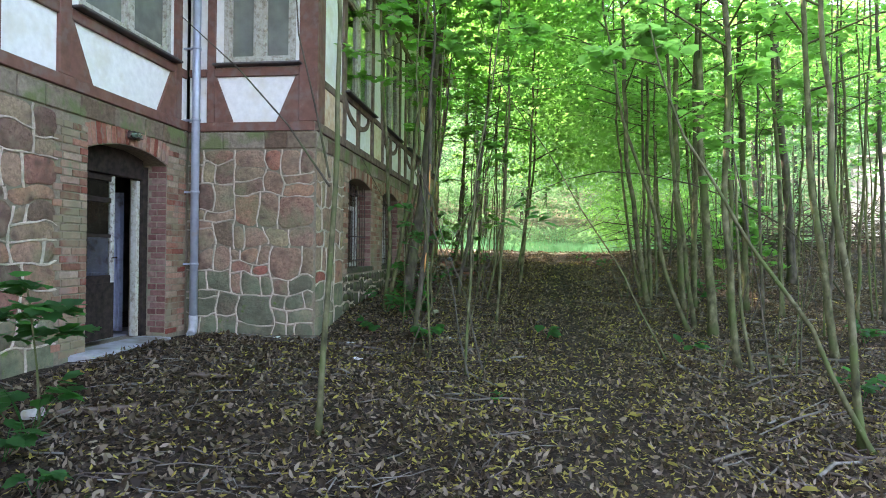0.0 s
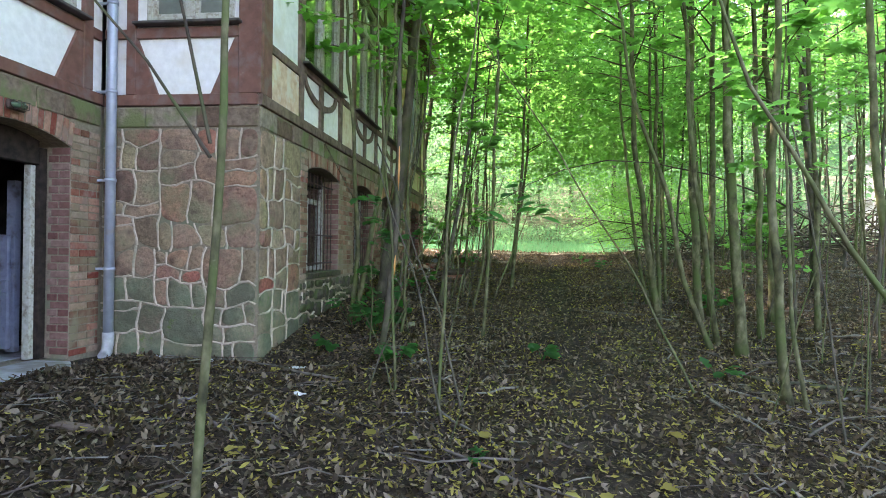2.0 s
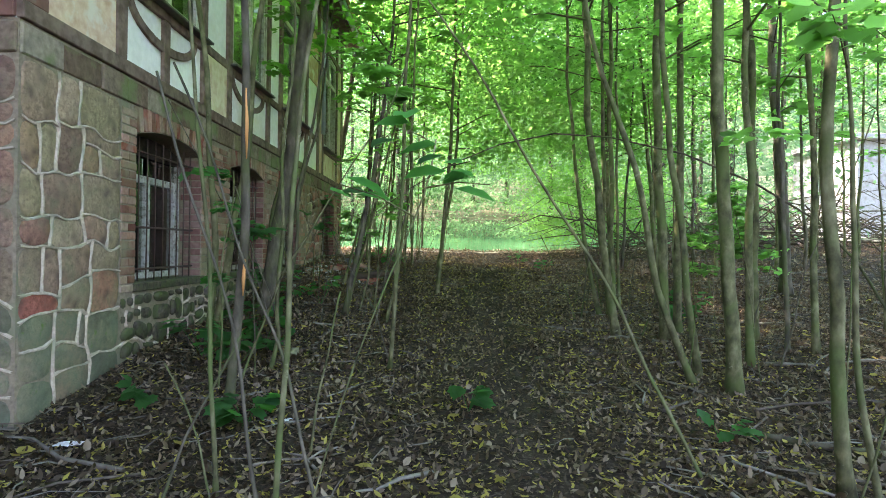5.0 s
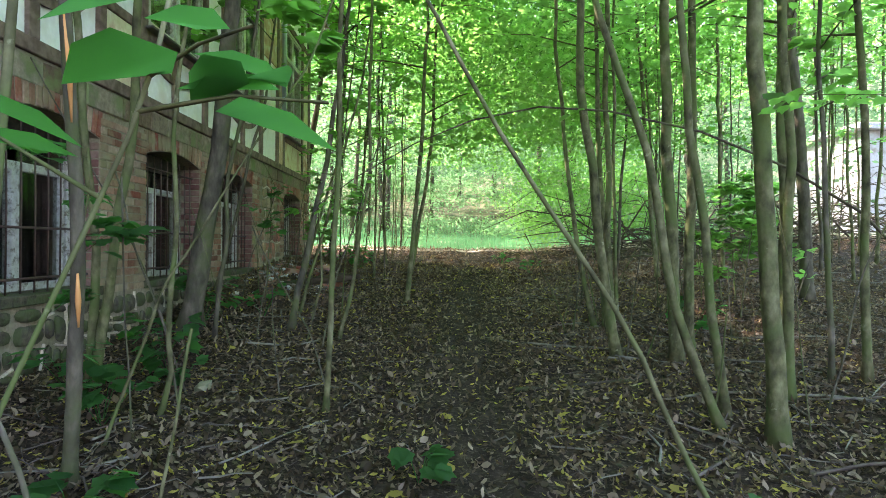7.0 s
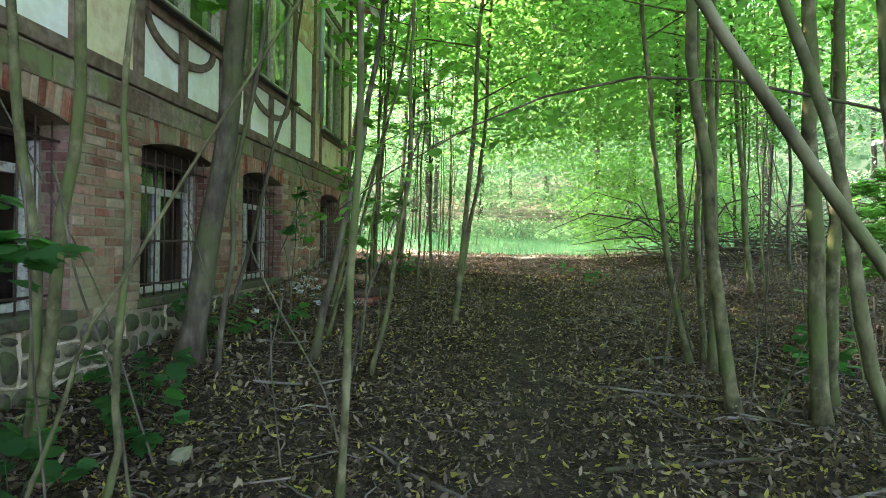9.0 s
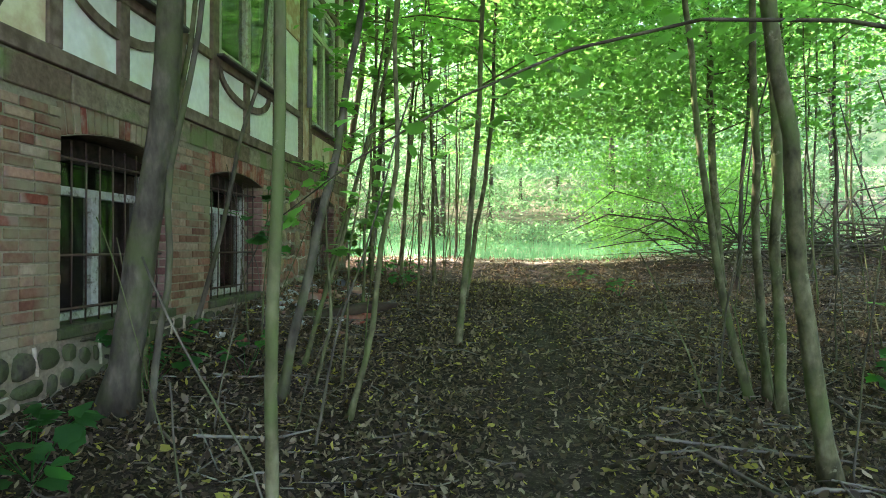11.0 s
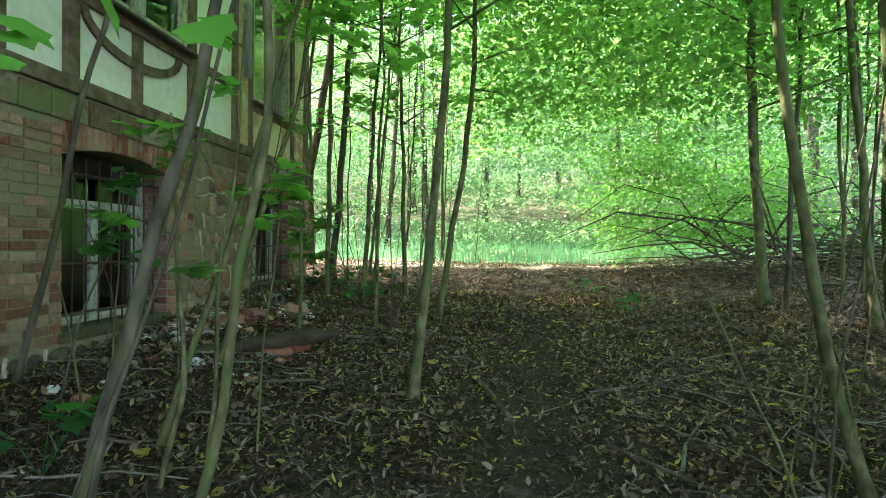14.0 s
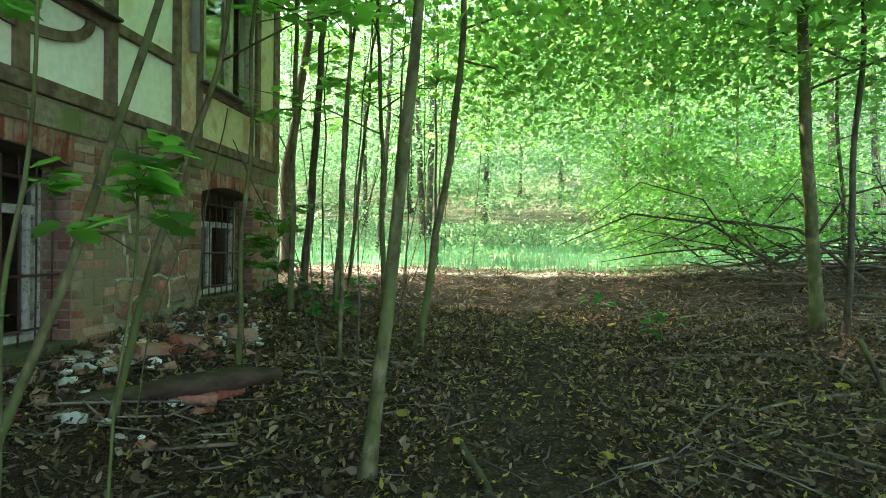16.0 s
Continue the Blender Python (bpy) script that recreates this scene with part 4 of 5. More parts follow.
tree(-0.39, 13.88, 0.046, [(0.18, -0.05, 1.0), (0.27, -0.10, 1.6), (0.36, -0.15, 2.4), (0.41, -0.20, 3.2)], 7.5, 2.3, 39, 16, 1.6, straight=True)
tree(-2.32, 16.46, 0.068, [(0.17, 2.1), (0.31, 4.0)], 9.0, 3.0, 40, 18, 1.8, bark=M_DARKBARK)
tree(-1.91, 17.33, 0.037, [(0.27, 2.6), (0.41, 4.0)], 7.5, 2.6, 41, 14, 1.5)
tree(3.47, 14.67, 0.076, [(-0.13, 1.6), (-0.22, 3.0)], 9.0, 2.2, 42, 22, 2.2)
tree(3.62, 14.50, 0.040, [(0.10, 1.6), (0.20, 3.0)], 7.0, 2.4, 43, 12, 1.5, bark=M_DARKBARK)
tree(-3.47, 18.95, 0.115, [(-0.02, 1.9), (0.30, 3.6)], 10.0, 2.0, 44, 26, 2.4, name="maple_tree", label="dark knotted maple behind the house corner", bark=M_DARKBARK)
tree(-1.95, 11.9, 0.030, [(0.22, 0.9), (0.55, 2.1)], 5.0, 1.9, 45, 10, 0.9)
tree(4.09, 13.6, 0.055, [(-0.22, 2.3), (-0.43, 4.5)], 8.5, 2.6, 46, 16, 1.7)
tree(-2.16, 9.01, 0.030, [(0.10, 0.94), (0.13, 1.61), (0.33, 2.6)], 6.0, 3.2, 48, 9, 1.0, bark=M_DARKBARK, straight=True)
tree(-2.86, 10.88, 0.030, [(0.28, 1.02), (0.62, 2.39)], 5.5, 3.0, 49, 8, 0.9, bark=M_DARKBARK, straight=True)
tree(-2.62, 9.66, 0.033, [(0.06, 1.15), (0.36, 2.5)], 5.5, 3.0, 250, 8, 0.9, straight=True)
tree(-1.41, 10.10, 0.020, [(0.14, 0.51), (0.10, 1.04)], 1.9, 0.9, 251, 4, 0.4, spray=2, straight=True)
tree(-1.21, 10.20, 0.016, [(0.05, 0.75), (0.14, 1.5)], 2.4, 1.2, 252, 4, 0.4, spray=2, straight=True)

for bough in ([(0.06, 0, 1.72), (-0.25, 0.02, 2.15), (-0.62, 0.03, 2.55), (-1.05, 0.04, 2.93)], [(0.06, 0, 1.78), (-0.05, -0.02, 2.3), (-0.16, -0.03, 2.75), (-0.2, -0.03, 3.3)]):
    bm = bmesh.new()
    tube(bm, [Vector(p) for p in bough], [0.009, 0.007, 0.006, 0.003], 6, False)
    part("limb", bm, M_DARKBARK, front)
# a long stem bent right over the path
arch = thing("arched_sapling", (4.9, 8.2, floor_at(4.9, 8.2)), "long thin maple stem arched across the path", "tree")
bm = bmesh.new()
pts = [Vector((x - 4.9, 8.15 - 8.2 + 0.05 * math.sin(x * 2), z - floor_at(4.9, 8.2))) for x, z in ((4.9, 0.5), (4.35, 1.4), (3.9, 1.86), (3.2, 2.25), (2.4, 2.55), (1.6, 2.73), (1.0, 2.77), (0.4, 2.64), (-0.1, 2.42), (-0.6, 2.12), (-0.95, 1.86))]
tube(bm, pts, [0.016, 0.014, 0.013, 0.012, 0.011, 0.010, 0.009, 0.008, 0.006, 0.005, 0.003], 7)
part("trunk", bm, M_DARKBARK, arch)
ag = np.random.RandomState(31)
tips = np.array([pts[k % 6 + 5].lerp(pts[k % 5 + 6], ag.rand()) for k in range(46)]) + ag.normal(0, 0.09, (46, 3))
part("crown", leaf_mesh("crown", tips, ag.uniform(0.07, 0.12, 46), ag.uniform(0, 6.28, 46), ag.normal(-0.3, 0.3, 46), ag.normal(0, 0.3, 46), MAPLE, MAPLE_TRIS, M_LEAF), None, arch)

# bare suckers and dead stems between the trunks
dead = random.Random(41)
for xa, xb, ya, yb, count in ((1.6, 4.2, 3.2, 11.5, 42), (-2.5, -0.7, 6.0, 17.0, 34), (-1.6, -0.6, 3.6, 6.0, 5)):
    for q in range(count):
        sx, sy = dead.uniform(xa, xb), dead.uniform(ya, yb)
        h = dead.uniform(0.7, 2.6)
        d = dead.uniform(-0.45, 0.45) * h
        tree(sx, sy, dead.uniform(0.005, 0.012), [(d * 0.3, h * 0.4), (d, h)], h, h, 600 + q + int(100 * ya), 0, name="bare_stem", label="thin bare stem among the young maples",
             bark=M_DARKBARK if dead.random() < 0.5 else None, dead=True, group="bare stems")

# the rest of the thicket
fill = random.Random(77)
k = 50
for xa, xb, ya, yb, count, tall in ((3.0, 5.5, 3.0, 9.0, 14, 7.5), (4.0, 9.0, 6.0, 16.0, 24, 9.0), (-2.2, -0.9, 12.5, 19.0, 9, 7.0), (5.0, 14.0, 12.0, 22.0, 20, 9.0), (-6.0, 0.0, 19.5, 26.0, 10, 8.0), (3.5, 8.0, 1.0, 4.0, 7, 7.5)):
    for _ in range(count):
        tx, ty = fill.uniform(xa, xb), fill.uniform(ya, yb)
        if abs(tx - float(track_x(ty))) < 1.0 or (tx < -2.4 and ty < 18.0):
            continue
        d = fill.uniform(-0.3, 0.15) * (1 if tx > 0 else -1)
        tree(tx, ty, fill.choice((0.014, 0.018, 0.024, 0.032, 0.042)), [(d * 0.5, 1.8), (d, 4.0)], tall * fill.uniform(0.75, 1.15), fill.uniform(1.8, 3.0), k, 8, 1.5,
             bark=M_DARKBARK if fill.random() < 0.3 else None)
        k += 1

# tall trees of the wood beyond the clearing
for _ in range(34):
    tx, ty = fill.uniform(-16, 20), fill.uniform(24, 46)
    if abs(tx - 1.5) < 2.5 and ty < 30:
        continue
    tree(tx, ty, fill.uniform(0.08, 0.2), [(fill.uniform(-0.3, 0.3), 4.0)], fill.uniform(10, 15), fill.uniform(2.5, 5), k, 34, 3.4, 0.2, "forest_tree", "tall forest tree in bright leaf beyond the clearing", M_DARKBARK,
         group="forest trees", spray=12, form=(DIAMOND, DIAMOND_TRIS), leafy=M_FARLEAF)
    k += 1


def foliage(name, count, per, xr, yr, zr, size, spread, seed, label, keep=lambda x, y: True, material=None, flatness=0.3):
    """Far leaves in loose flat sprays, one uncountable mass."""
    g = np.random.RandomState(seed)
    c = np.stack([g.uniform(*xr, count), g.uniform(*yr, count), np.zeros(count)], 1)
    c = c[[keep(a, b) for a, b, _ in c]]
    c[:, 2] = ground_z(c[:, 0], c[:, 1]) + g.uniform(*zr, len(c))
    n = len(c) * per
    off = g.normal(0, 1, (n, 3)) * np.array([spread, spread, spread * flatness])
    p = np.repeat(c, per, 0) + off
    p[:, 2] = np.maximum(p[:, 2], ground_z(p[:, 0], p[:, 1]) + 0.05)
    me = leaf_mesh(name, p, g.uniform(0.6, 1.3, n) * size, g.uniform(0, 6.28, n), g.normal(-0.2, 0.5, n), g.normal(0, 0.5, n), DIAMOND, DIAMOND_TRIS, material or M_FARLEAF)
    return tagged(part(name, me, None), label, "foliage", kind="stuff")


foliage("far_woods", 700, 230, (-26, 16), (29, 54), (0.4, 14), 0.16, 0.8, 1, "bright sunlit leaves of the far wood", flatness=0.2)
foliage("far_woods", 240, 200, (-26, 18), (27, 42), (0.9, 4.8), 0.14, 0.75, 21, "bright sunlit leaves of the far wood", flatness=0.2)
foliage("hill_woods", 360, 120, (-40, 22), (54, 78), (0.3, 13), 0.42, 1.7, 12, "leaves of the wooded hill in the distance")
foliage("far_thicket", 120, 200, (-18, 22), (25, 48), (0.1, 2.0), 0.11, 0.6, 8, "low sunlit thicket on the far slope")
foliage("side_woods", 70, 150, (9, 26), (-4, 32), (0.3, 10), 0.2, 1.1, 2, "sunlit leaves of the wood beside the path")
# added up-sun and high, mostly out of view, to shade the ground ahead
foliage("house_end_shade_leaves", 300, 120, (-9.5, 2.0), (18.0, 22.6), (5.2, 10), 0.12, 0.7, 9, "leaves added high behind the house end to cast shade", material=M_DARKLEAF, flatness=0.2)
# added behind the walk's start, never in view, for reflections and to close the yard
foliage("unseen_rear_woods", 260, 90, (-20, 24), (-26, -16), (0.3, 11), 0.26, 1.4, 3, "unseen leaves added behind the yard")
foliage("undergrowth", 80, 110, (-8, 12), (20.8, 29), (0.05, 0.9), 0.09, 0.4, 4, "low bushes round the clearing", lambda x, y: abs(x - 1.1) > 1.0 or y > 23)
foliage("hazel_bush", 85, 150, (2.6, 6.2), (18.3, 21.5), (0.3, 2.5), 0.085, 0.42, 5, "dense green bush at the edge of the clearing", material=M_LEAF)
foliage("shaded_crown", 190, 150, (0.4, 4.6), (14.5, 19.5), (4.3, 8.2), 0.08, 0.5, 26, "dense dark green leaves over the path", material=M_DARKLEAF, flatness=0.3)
foliage("canopy_leaves", 480, 150, (-0.5, 9), (10, 26), (3.6, 9.0), 0.095, 0.75, 6, "upper leaves of the maple canopy", material=M_LEAF, flatness=0.14)
foliage("canopy_leaves", 170, 130, (0.2, 5.0), (13.0, 20.5), (2.3, 5.2), 0.095, 0.6, 16, "upper leaves of the maple canopy", material=M_LEAF, flatness=0.14)
# extra leaves, mostly above the view, added to darken the house side
foliage("canopy_leaves", 420, 90, (-2.8, 1.2), (4.0, 16.0), (5.6, 8.8), 0.12, 0.7, 17, "upper leaves of the maple canopy", material=M_LEAF, flatness=0.2)
foliage("canopy_leaves", 24, 90, (2.4, 9), (-2, 9), (4.0, 8.5), 0.12, 0.8, 7, "upper leaves of the maple canopy", material=M_LEAF, flatness=0.2)


def backdrop():
    """The wooded hills far beyond, as a glowing curved sheet outside the place."""
    m = bpy.data.materials.new("far_hills_glow")
    m.use_nodes = True
    t = m.node_tree
    t.nodes.remove(t.nodes["Principled BSDF"])
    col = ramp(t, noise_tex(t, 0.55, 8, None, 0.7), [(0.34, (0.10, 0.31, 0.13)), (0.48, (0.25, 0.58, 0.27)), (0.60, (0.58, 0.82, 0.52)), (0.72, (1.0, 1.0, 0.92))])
    # the sheet emits its own light: sunlit greens and pale sky gaps are painted
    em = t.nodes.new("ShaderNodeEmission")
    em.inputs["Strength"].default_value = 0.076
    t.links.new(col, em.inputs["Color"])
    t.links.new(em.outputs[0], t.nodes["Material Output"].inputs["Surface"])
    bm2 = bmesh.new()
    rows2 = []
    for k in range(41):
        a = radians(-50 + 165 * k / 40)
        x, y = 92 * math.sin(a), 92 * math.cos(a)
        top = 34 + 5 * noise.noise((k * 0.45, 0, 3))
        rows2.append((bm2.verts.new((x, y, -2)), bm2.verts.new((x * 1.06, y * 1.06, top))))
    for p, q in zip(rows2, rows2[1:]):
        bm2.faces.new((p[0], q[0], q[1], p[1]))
    return tagged(part("backdrop", bm2, m), "glowing backdrop of wooded hills with sunlight painted in", "hills", kind="structure")


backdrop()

# ---------------------------------------------------------------- forest floor: leaves, twigs, grass, herbs


def scatter(n, seed, xr, yr, density):
    g = np.random.RandomState(seed)
    x, y = g.uniform(*xr, n), g.uniform(*yr, n)
    ok = g.uniform(0, 1, n) < density(x, y)
    inside = ((x < -2.96) & (y > 5.45) & (y < 17.35)) | ((x < -4.5) & (y < 5.6))
    ok &= ~inside
    return x[ok], y[ok], g


def near_path(x, y):
    return np.exp(-((x - track_x(y)) / 0.40) ** 2)


def litter(name, n, seed, size, material, label, density, xr=(-5, 7), yr=(-2.5, 16), lift=0.014, flat=0.32, form=(CURL, CURL_TRIS)):
    x, y, g = scatter(n, seed, xr, yr, density)
    m = len(x)
    z = ground_z(x, y) + np.array([noise.noise((a * 2.3, b * 2.3, 0)) * 0.03 for a, b in zip(x, y)]) + lift
    me = leaf_mesh(name, np.stack([x, y, z], 1), g.uniform(0.6, 1.3, m) * size, g.uniform(0, 6.28, m), g.normal(0.06, flat, m), g.normal(0, flat, m), form[0], form[1], material)
    return tagged(part(name, me, None), label, "leaf litter", kind="stuff")


litter("brown_litter", 190000, 1, 0.056, M_BROWN, "dry brown leaf litter on the forest floor", lambda x, y: 0.9 - np.where(y > 6, 0.62, 0.5) * near_path(x, y), flat=0.5)
litter("brown_leaves", 30000, 11, 0.062, M_BROWN, "broad dry leaves on the forest floor", lambda x, y: 0.85 - 0.65 * near_path(x, y), lift=0.02, flat=0.6, form=(OVATE, OVATE_TRIS))
litter("far_litter", 16000, 2, 0.10, M_BROWN, "dry brown leaf litter on the forest floor", lambda x, y: 0.8 - 0.5 * near_path(x, y), (-4, 12), (13, 21))
litter("side_litter", 22000, 12, 0.09, M_BROWN, "dry brown leaf litter on the forest floor", lambda x, y: 0.85 + 0 * x, (7, 15), (-4, 14))
litter("rear_litter", 16000, 13, 0.075, M_BROWN, "dry brown leaf litter on the forest floor", lambda x, y: 0.85 + 0 * x, (-4.5, 7), (-8, -2.5))
litter("yellow_litter", 64000, 3, 0.050, M_YELLOW, "fallen curled yellow leaves on the forest floor", lambda x, y: np.clip(0.9 - 0.10 * np.abs(x - 0.4) ** 1.5, 0.08, 1) * np.where(y > 8, 0.42, np.where(y > 5, 0.7, 1.0)) * (1 - np.where(y > 6, 0.7, 0.35) * near_path(x, y)), lift=0.022)
litter("yellow_leaves", 1100, 4, 0.085, M_YELLOW, "whole yellow maple leaves lying flat", lambda x, y: 0.5 + 0 * x, lift=0.03, flat=0.15, form=(MAPLE, MAPLE_TRIS))


def twigs(name, n, seed, xr, yr, length, radius, label, density):
    x, y, g = scatter(n, seed, xr, yr, density)
    bm2 = bmesh.new()
    for a, b in zip(x, y):
        L, w = length * g.uniform(0.4, 1.6), g.uniform(0, 6.28)
        pts = []
        for q in range(4):
            px, py = a + math.cos(w) * L * (q / 3 - 0.5) + g.normal(0, 0.06) * L, b + math.sin(w) * L * (q / 3 - 0.5) + g.normal(0, 0.06) * L
            if px < -2.93 and py > 5.4:
                px = -2.93
            pts.append(Vector((px, py, floor_at(px, py) + 0.012 + abs(g.normal(0, 0.018)))))
        r = radius * g.uniform(0.5, 1.4)
        tube(bm2, pts, [r, r * 0.9, r * 0.7, r * 0.4], 5, False)
    return tagged(part(name, bm2, M_TWIG), label, "twigs", kind="stuff")


twigs("fallen_twigs", 4600, 5, (-4.5, 7), (-2, 17), 0.34, 0.0048, "dead twigs strewn over the forest floor", lambda x, y: np.clip(0.35 + 0.2 * np.abs(x - 0.5), 0, 1) * (1 - 0.8 * near_path(x, y)))
twigs("fallen_sticks", 380, 6, (1.2, 7), (0, 17), 1.0, 0.011, "fallen grey sticks beside the path", lambda x, y: 0.8 + 0 * x)
twigs("fallen_sticks", 80, 7, (-2.6, -0.3), (3, 16), 0.8, 0.010, "fallen grey sticks beside the path", lambda x, y: 0.8 + 0 * x)


def grass(name, n, seed, xr, yr, size, label):
    g = np.random.RandomState(seed)
    x, y = g.uniform(*xr, n), g.uniform(*yr, n)
    ok = (np.abs(x - track_x(y)) > 0.25 + 0.3 * g.uniform(0, 1, n)) | (y > 20.8)
    x, y = x[ok], y[ok]
    m = len(x)
    form = np.array([(-0.035, 0, 0), (0.035, 0, 0), (0.02, 0.55, 0.05), (0, 1, 0.25), (-0.02, 0.55, 0.05)], float)
    me = leaf_mesh(name, np.stack([x, y, ground_z(x, y)], 1), g.uniform(0.5, 1.3, m) * size, g.uniform(0, 6.28, m), g.normal(1.35, 0.2, m), g.normal(0, 0.3, m), form, np.array([(0, 1, 2), (0, 2, 4), (4, 2, 3)]), M_GRASS)
    return tagged(part(name, me, None), label, "grass", kind="stuff")


grass("meadow_grass", 30000, 8, (-8, 12), (20.7, 34), 0.24, "sunlit grass of the clearing")


def herb(x, y, seed, stems=6, size=0.11, height=0.22, label="low green seedling with broad leaves"):
    rng2 = random.Random(seed)
    t = thing("seedling", (x, y, floor_at(x, y)), label, "plant", "seedlings on the forest floor")
    pos, yaw = [], []
    for _ in range(stems):
        a, L = rng2.uniform(0, 6.28), rng2.uniform(0.4, 1.0)
        e = Vector((math.cos(a) * L * height * 0.9, math.sin(a) * L * height * 0.9, height * rng2.uniform(0.5, 1.1)))
        st = bmesh.new()
        tube(st, [Vector((0, 0, -0.01)), e * 0.6 + Vector((0, 0, 0.03)), e], [0.003, 0.0025, 0.0015], 4, False)
        part("stem", st, M_HERB, t)
        for q in range(4):
            pos.append(tuple(e * (0.75 + 0.08 * q)))
            yaw.append(a - 1.57 + rng2.uniform(-1.3, 1.3))
    m = len(pos)
    g = np.random.RandomState(seed)
    part("leaves", leaf_mesh("leaves", np.array(pos), g.uniform(0.7, 1.2, m) * size, np.array(yaw), g.normal(-0.15, 0.3, m), g.normal(0, 0.25, m), MAPLE, MAPLE_TRIS, M_HERB), None, t)
    return t


for hx, hy, st, size, hh in ((-1.5, 5.6, 8, 0.12, 0.22), (0.02, 6.2, 6, 0.11, 0.2), (-3.35, 1.35, 8, 0.12, 0.34), (-3.1, 0.9, 6, 0.1, 0.18), (-2.6, 0.55, 5, 0.08, 0.12), (-2.35, 5.9, 5, 0.1, 0.2), (-1.9, 7.6, 7, 0.11, 0.2),
                             (-2.0, 6.7, 8, 0.12, 0.3), (-0.5, 3.3, 3, 0.07, 0.08), (1.7, 5.6, 4, 0.09, 0.2), (2.9, 9.5, 7, 0.12, 0.3), (3.3, 10.2, 7, 0.12, 0.35), (-1.4, 14.6, 8, 0.12, 0.3), (-2.0, 15.4, 9, 0.12, 0.35),
                             (-1.6, 16.4, 8, 0.12, 0.3), (-2.45, 9.45, 9, 0.14, 0.55), (-2.3, 8.2, 8, 0.13, 0.45), (-2.05, 7.75, 6, 0.12, 0.3), (-1.95, 10.0, 5, 0.11, 0.35), (1.9, 14.4, 6, 0.1, 0.3), (1.5, 15.6, 6, 0.1, 0.3), (-2.4, 7.1, 7, 0.12, 0.35), (3.9, 6.0, 6, 0.12, 0.3), (2.6, 3.6, 5, 0.1, 0.25)):
    herb(hx, hy, int(hx * 100 + hy * 1000), st, size, hh)
# taller leafy saplings close to the walker
tree(-3.45, 1.55, 0.012, [(0.03, 0.4), (0.05, 0.8)], 0.95, 0.55, 201, 7, 0.5, 0.12, "leafy_sapling", "knee-high leafy sapling by the doorway wall", group="leafy saplings", spray=5, leafy=M_HERB)
tree(-0.76, 3.56, 0.005, [(0.14, 0.02, 0.5), (0.30, 0.05, 1.0), (0.52, 0.08, 1.65)], 1.8, 1.5, 202, 4, 0.26, 0.135, "leafy_sapling", "thin sapling with large drooping leaves", group="leafy saplings", spray=1, form=(OVATE, OVATE_TRIS), leafy=M_HERB, straight=True)
tree(-2.15, 10.82, 0.012, [(0.03, 0.7), (0.05, 1.1)], 1.5, 0.8, 203, 6, 0.40, 0.12, "leafy_sapling", "leafy sapling beside the house wall", group="leafy saplings", spray=2, leafy=M_HERB, straight=True)
tree(3.95, 10.4, 0.016, [(0.05, 0.8), (0.1, 1.4)], 1.8, 0.4, 206, 16, 0.8, 0.12, "leafy_sapling", "bushy green sapling among the stems", group="leafy saplings", spray=7)
tree(4.35, 11.3, 0.016, [(-0.05, 0.8), (-0.1, 1.4)], 1.7, 0.4, 207, 16, 0.8, 0.12, "leafy_sapling", "bushy green sapling among the stems", group="leafy saplings", spray=7)
tree(-2.35, 15.6, 0.014, [(0.05, 0.5), (0.1, 0.9)], 1.1, 0.3, 208, 12, 0.6, 0.11, "leafy_sapling", "bushy green sapling by the rubble", group="leafy saplings", spray=6)
tree(-2.0, 6.4, 0.012, [(0.05, 0.8), (0.1, 1.5)], 1.75, 0.8, 204, 6, 0.5, 0.11, "leafy_sapling", "leafy sapling beside the house wall", group="leafy saplings", spray=4, leafy=M_HERB)
tree(-1.12, 10.64, 0.009, [(0.04, 0.9), (0.08, 1.4)], 1.7, 1.2, 205, 6, 0.38, 0.115, "leafy_sapling", "leafy sapling beside the house wall", group="leafy saplings", spray=2, straight=True)

# ---------------------------------------------------------------- rubble heap, brush, odds and ends
heap = random.Random(9)
chip_mats = (M_PALE, M_PALE, M_REDBRICK, M_CONCRETE)


def chunk(x, y, size, m, name, label, flat=0.5, group="builders' rubble"):
    bm2 = bmesh.new()
    bmesh.ops.create_icosphere(bm2, subdivisions=1, radius=size)
    for v in bm2.verts:
        v.co *= 0.75 + 0.5 * heap.random()
        v.co.z *= flat
    ob = part(name, bm2, m)
    ob.location = (x, y, floor_at(x, y) + size * flat * 0.3)
    ob.rotation_euler = (heap.uniform(-0.3, 0.3), heap.uniform(-0.3, 0.3), heap.uniform(0, 6.28))
    return tagged(ob, label, "rubble", group)


for _ in range(170):
    v = heap.random()
    cx, cy = -2.92 + abs(heap.gauss(0, 0.55)) + 0.12, 13.3 + heap.gauss(0, 1.0)
    if cx > -1.1:
        continue
    if v < 0.42:
        chunk(cx, cy, heap.uniform(0.025, 0.065), M_PALE, "plaster_lump", "broken white plaster lump on the rubble heap")
    elif v < 0.65:
        chunk(cx, cy, heap.uniform(0.04, 0.08), M_CONCRETE, "mortar_lump", "grey mortar lump on the rubble heap")
    else:
        chunk(cx, cy, heap.uniform(0.04, 0.08), M_REDBRICK, "brick_shard", "broken red brick shard on the rubble heap")


def loose_brick(x, y, turn, tip):
    bm2 = bmesh.new()
    cuboid(bm2, lambda u, w, v: Vector((u, w, v)), -0.12, 0.12, -0.057, 0.057, -0.035, 0.035, 0.006)
    ob = part("loose_brick", bm2, M_REDBRICK)
    ob.location, ob.rotation_euler = (x, y, floor_at(x, y) + 0.045), (tip, 0.1, turn)
    return tagged(ob, "red brick lying on the rubble heap", "brick", "loose bricks")


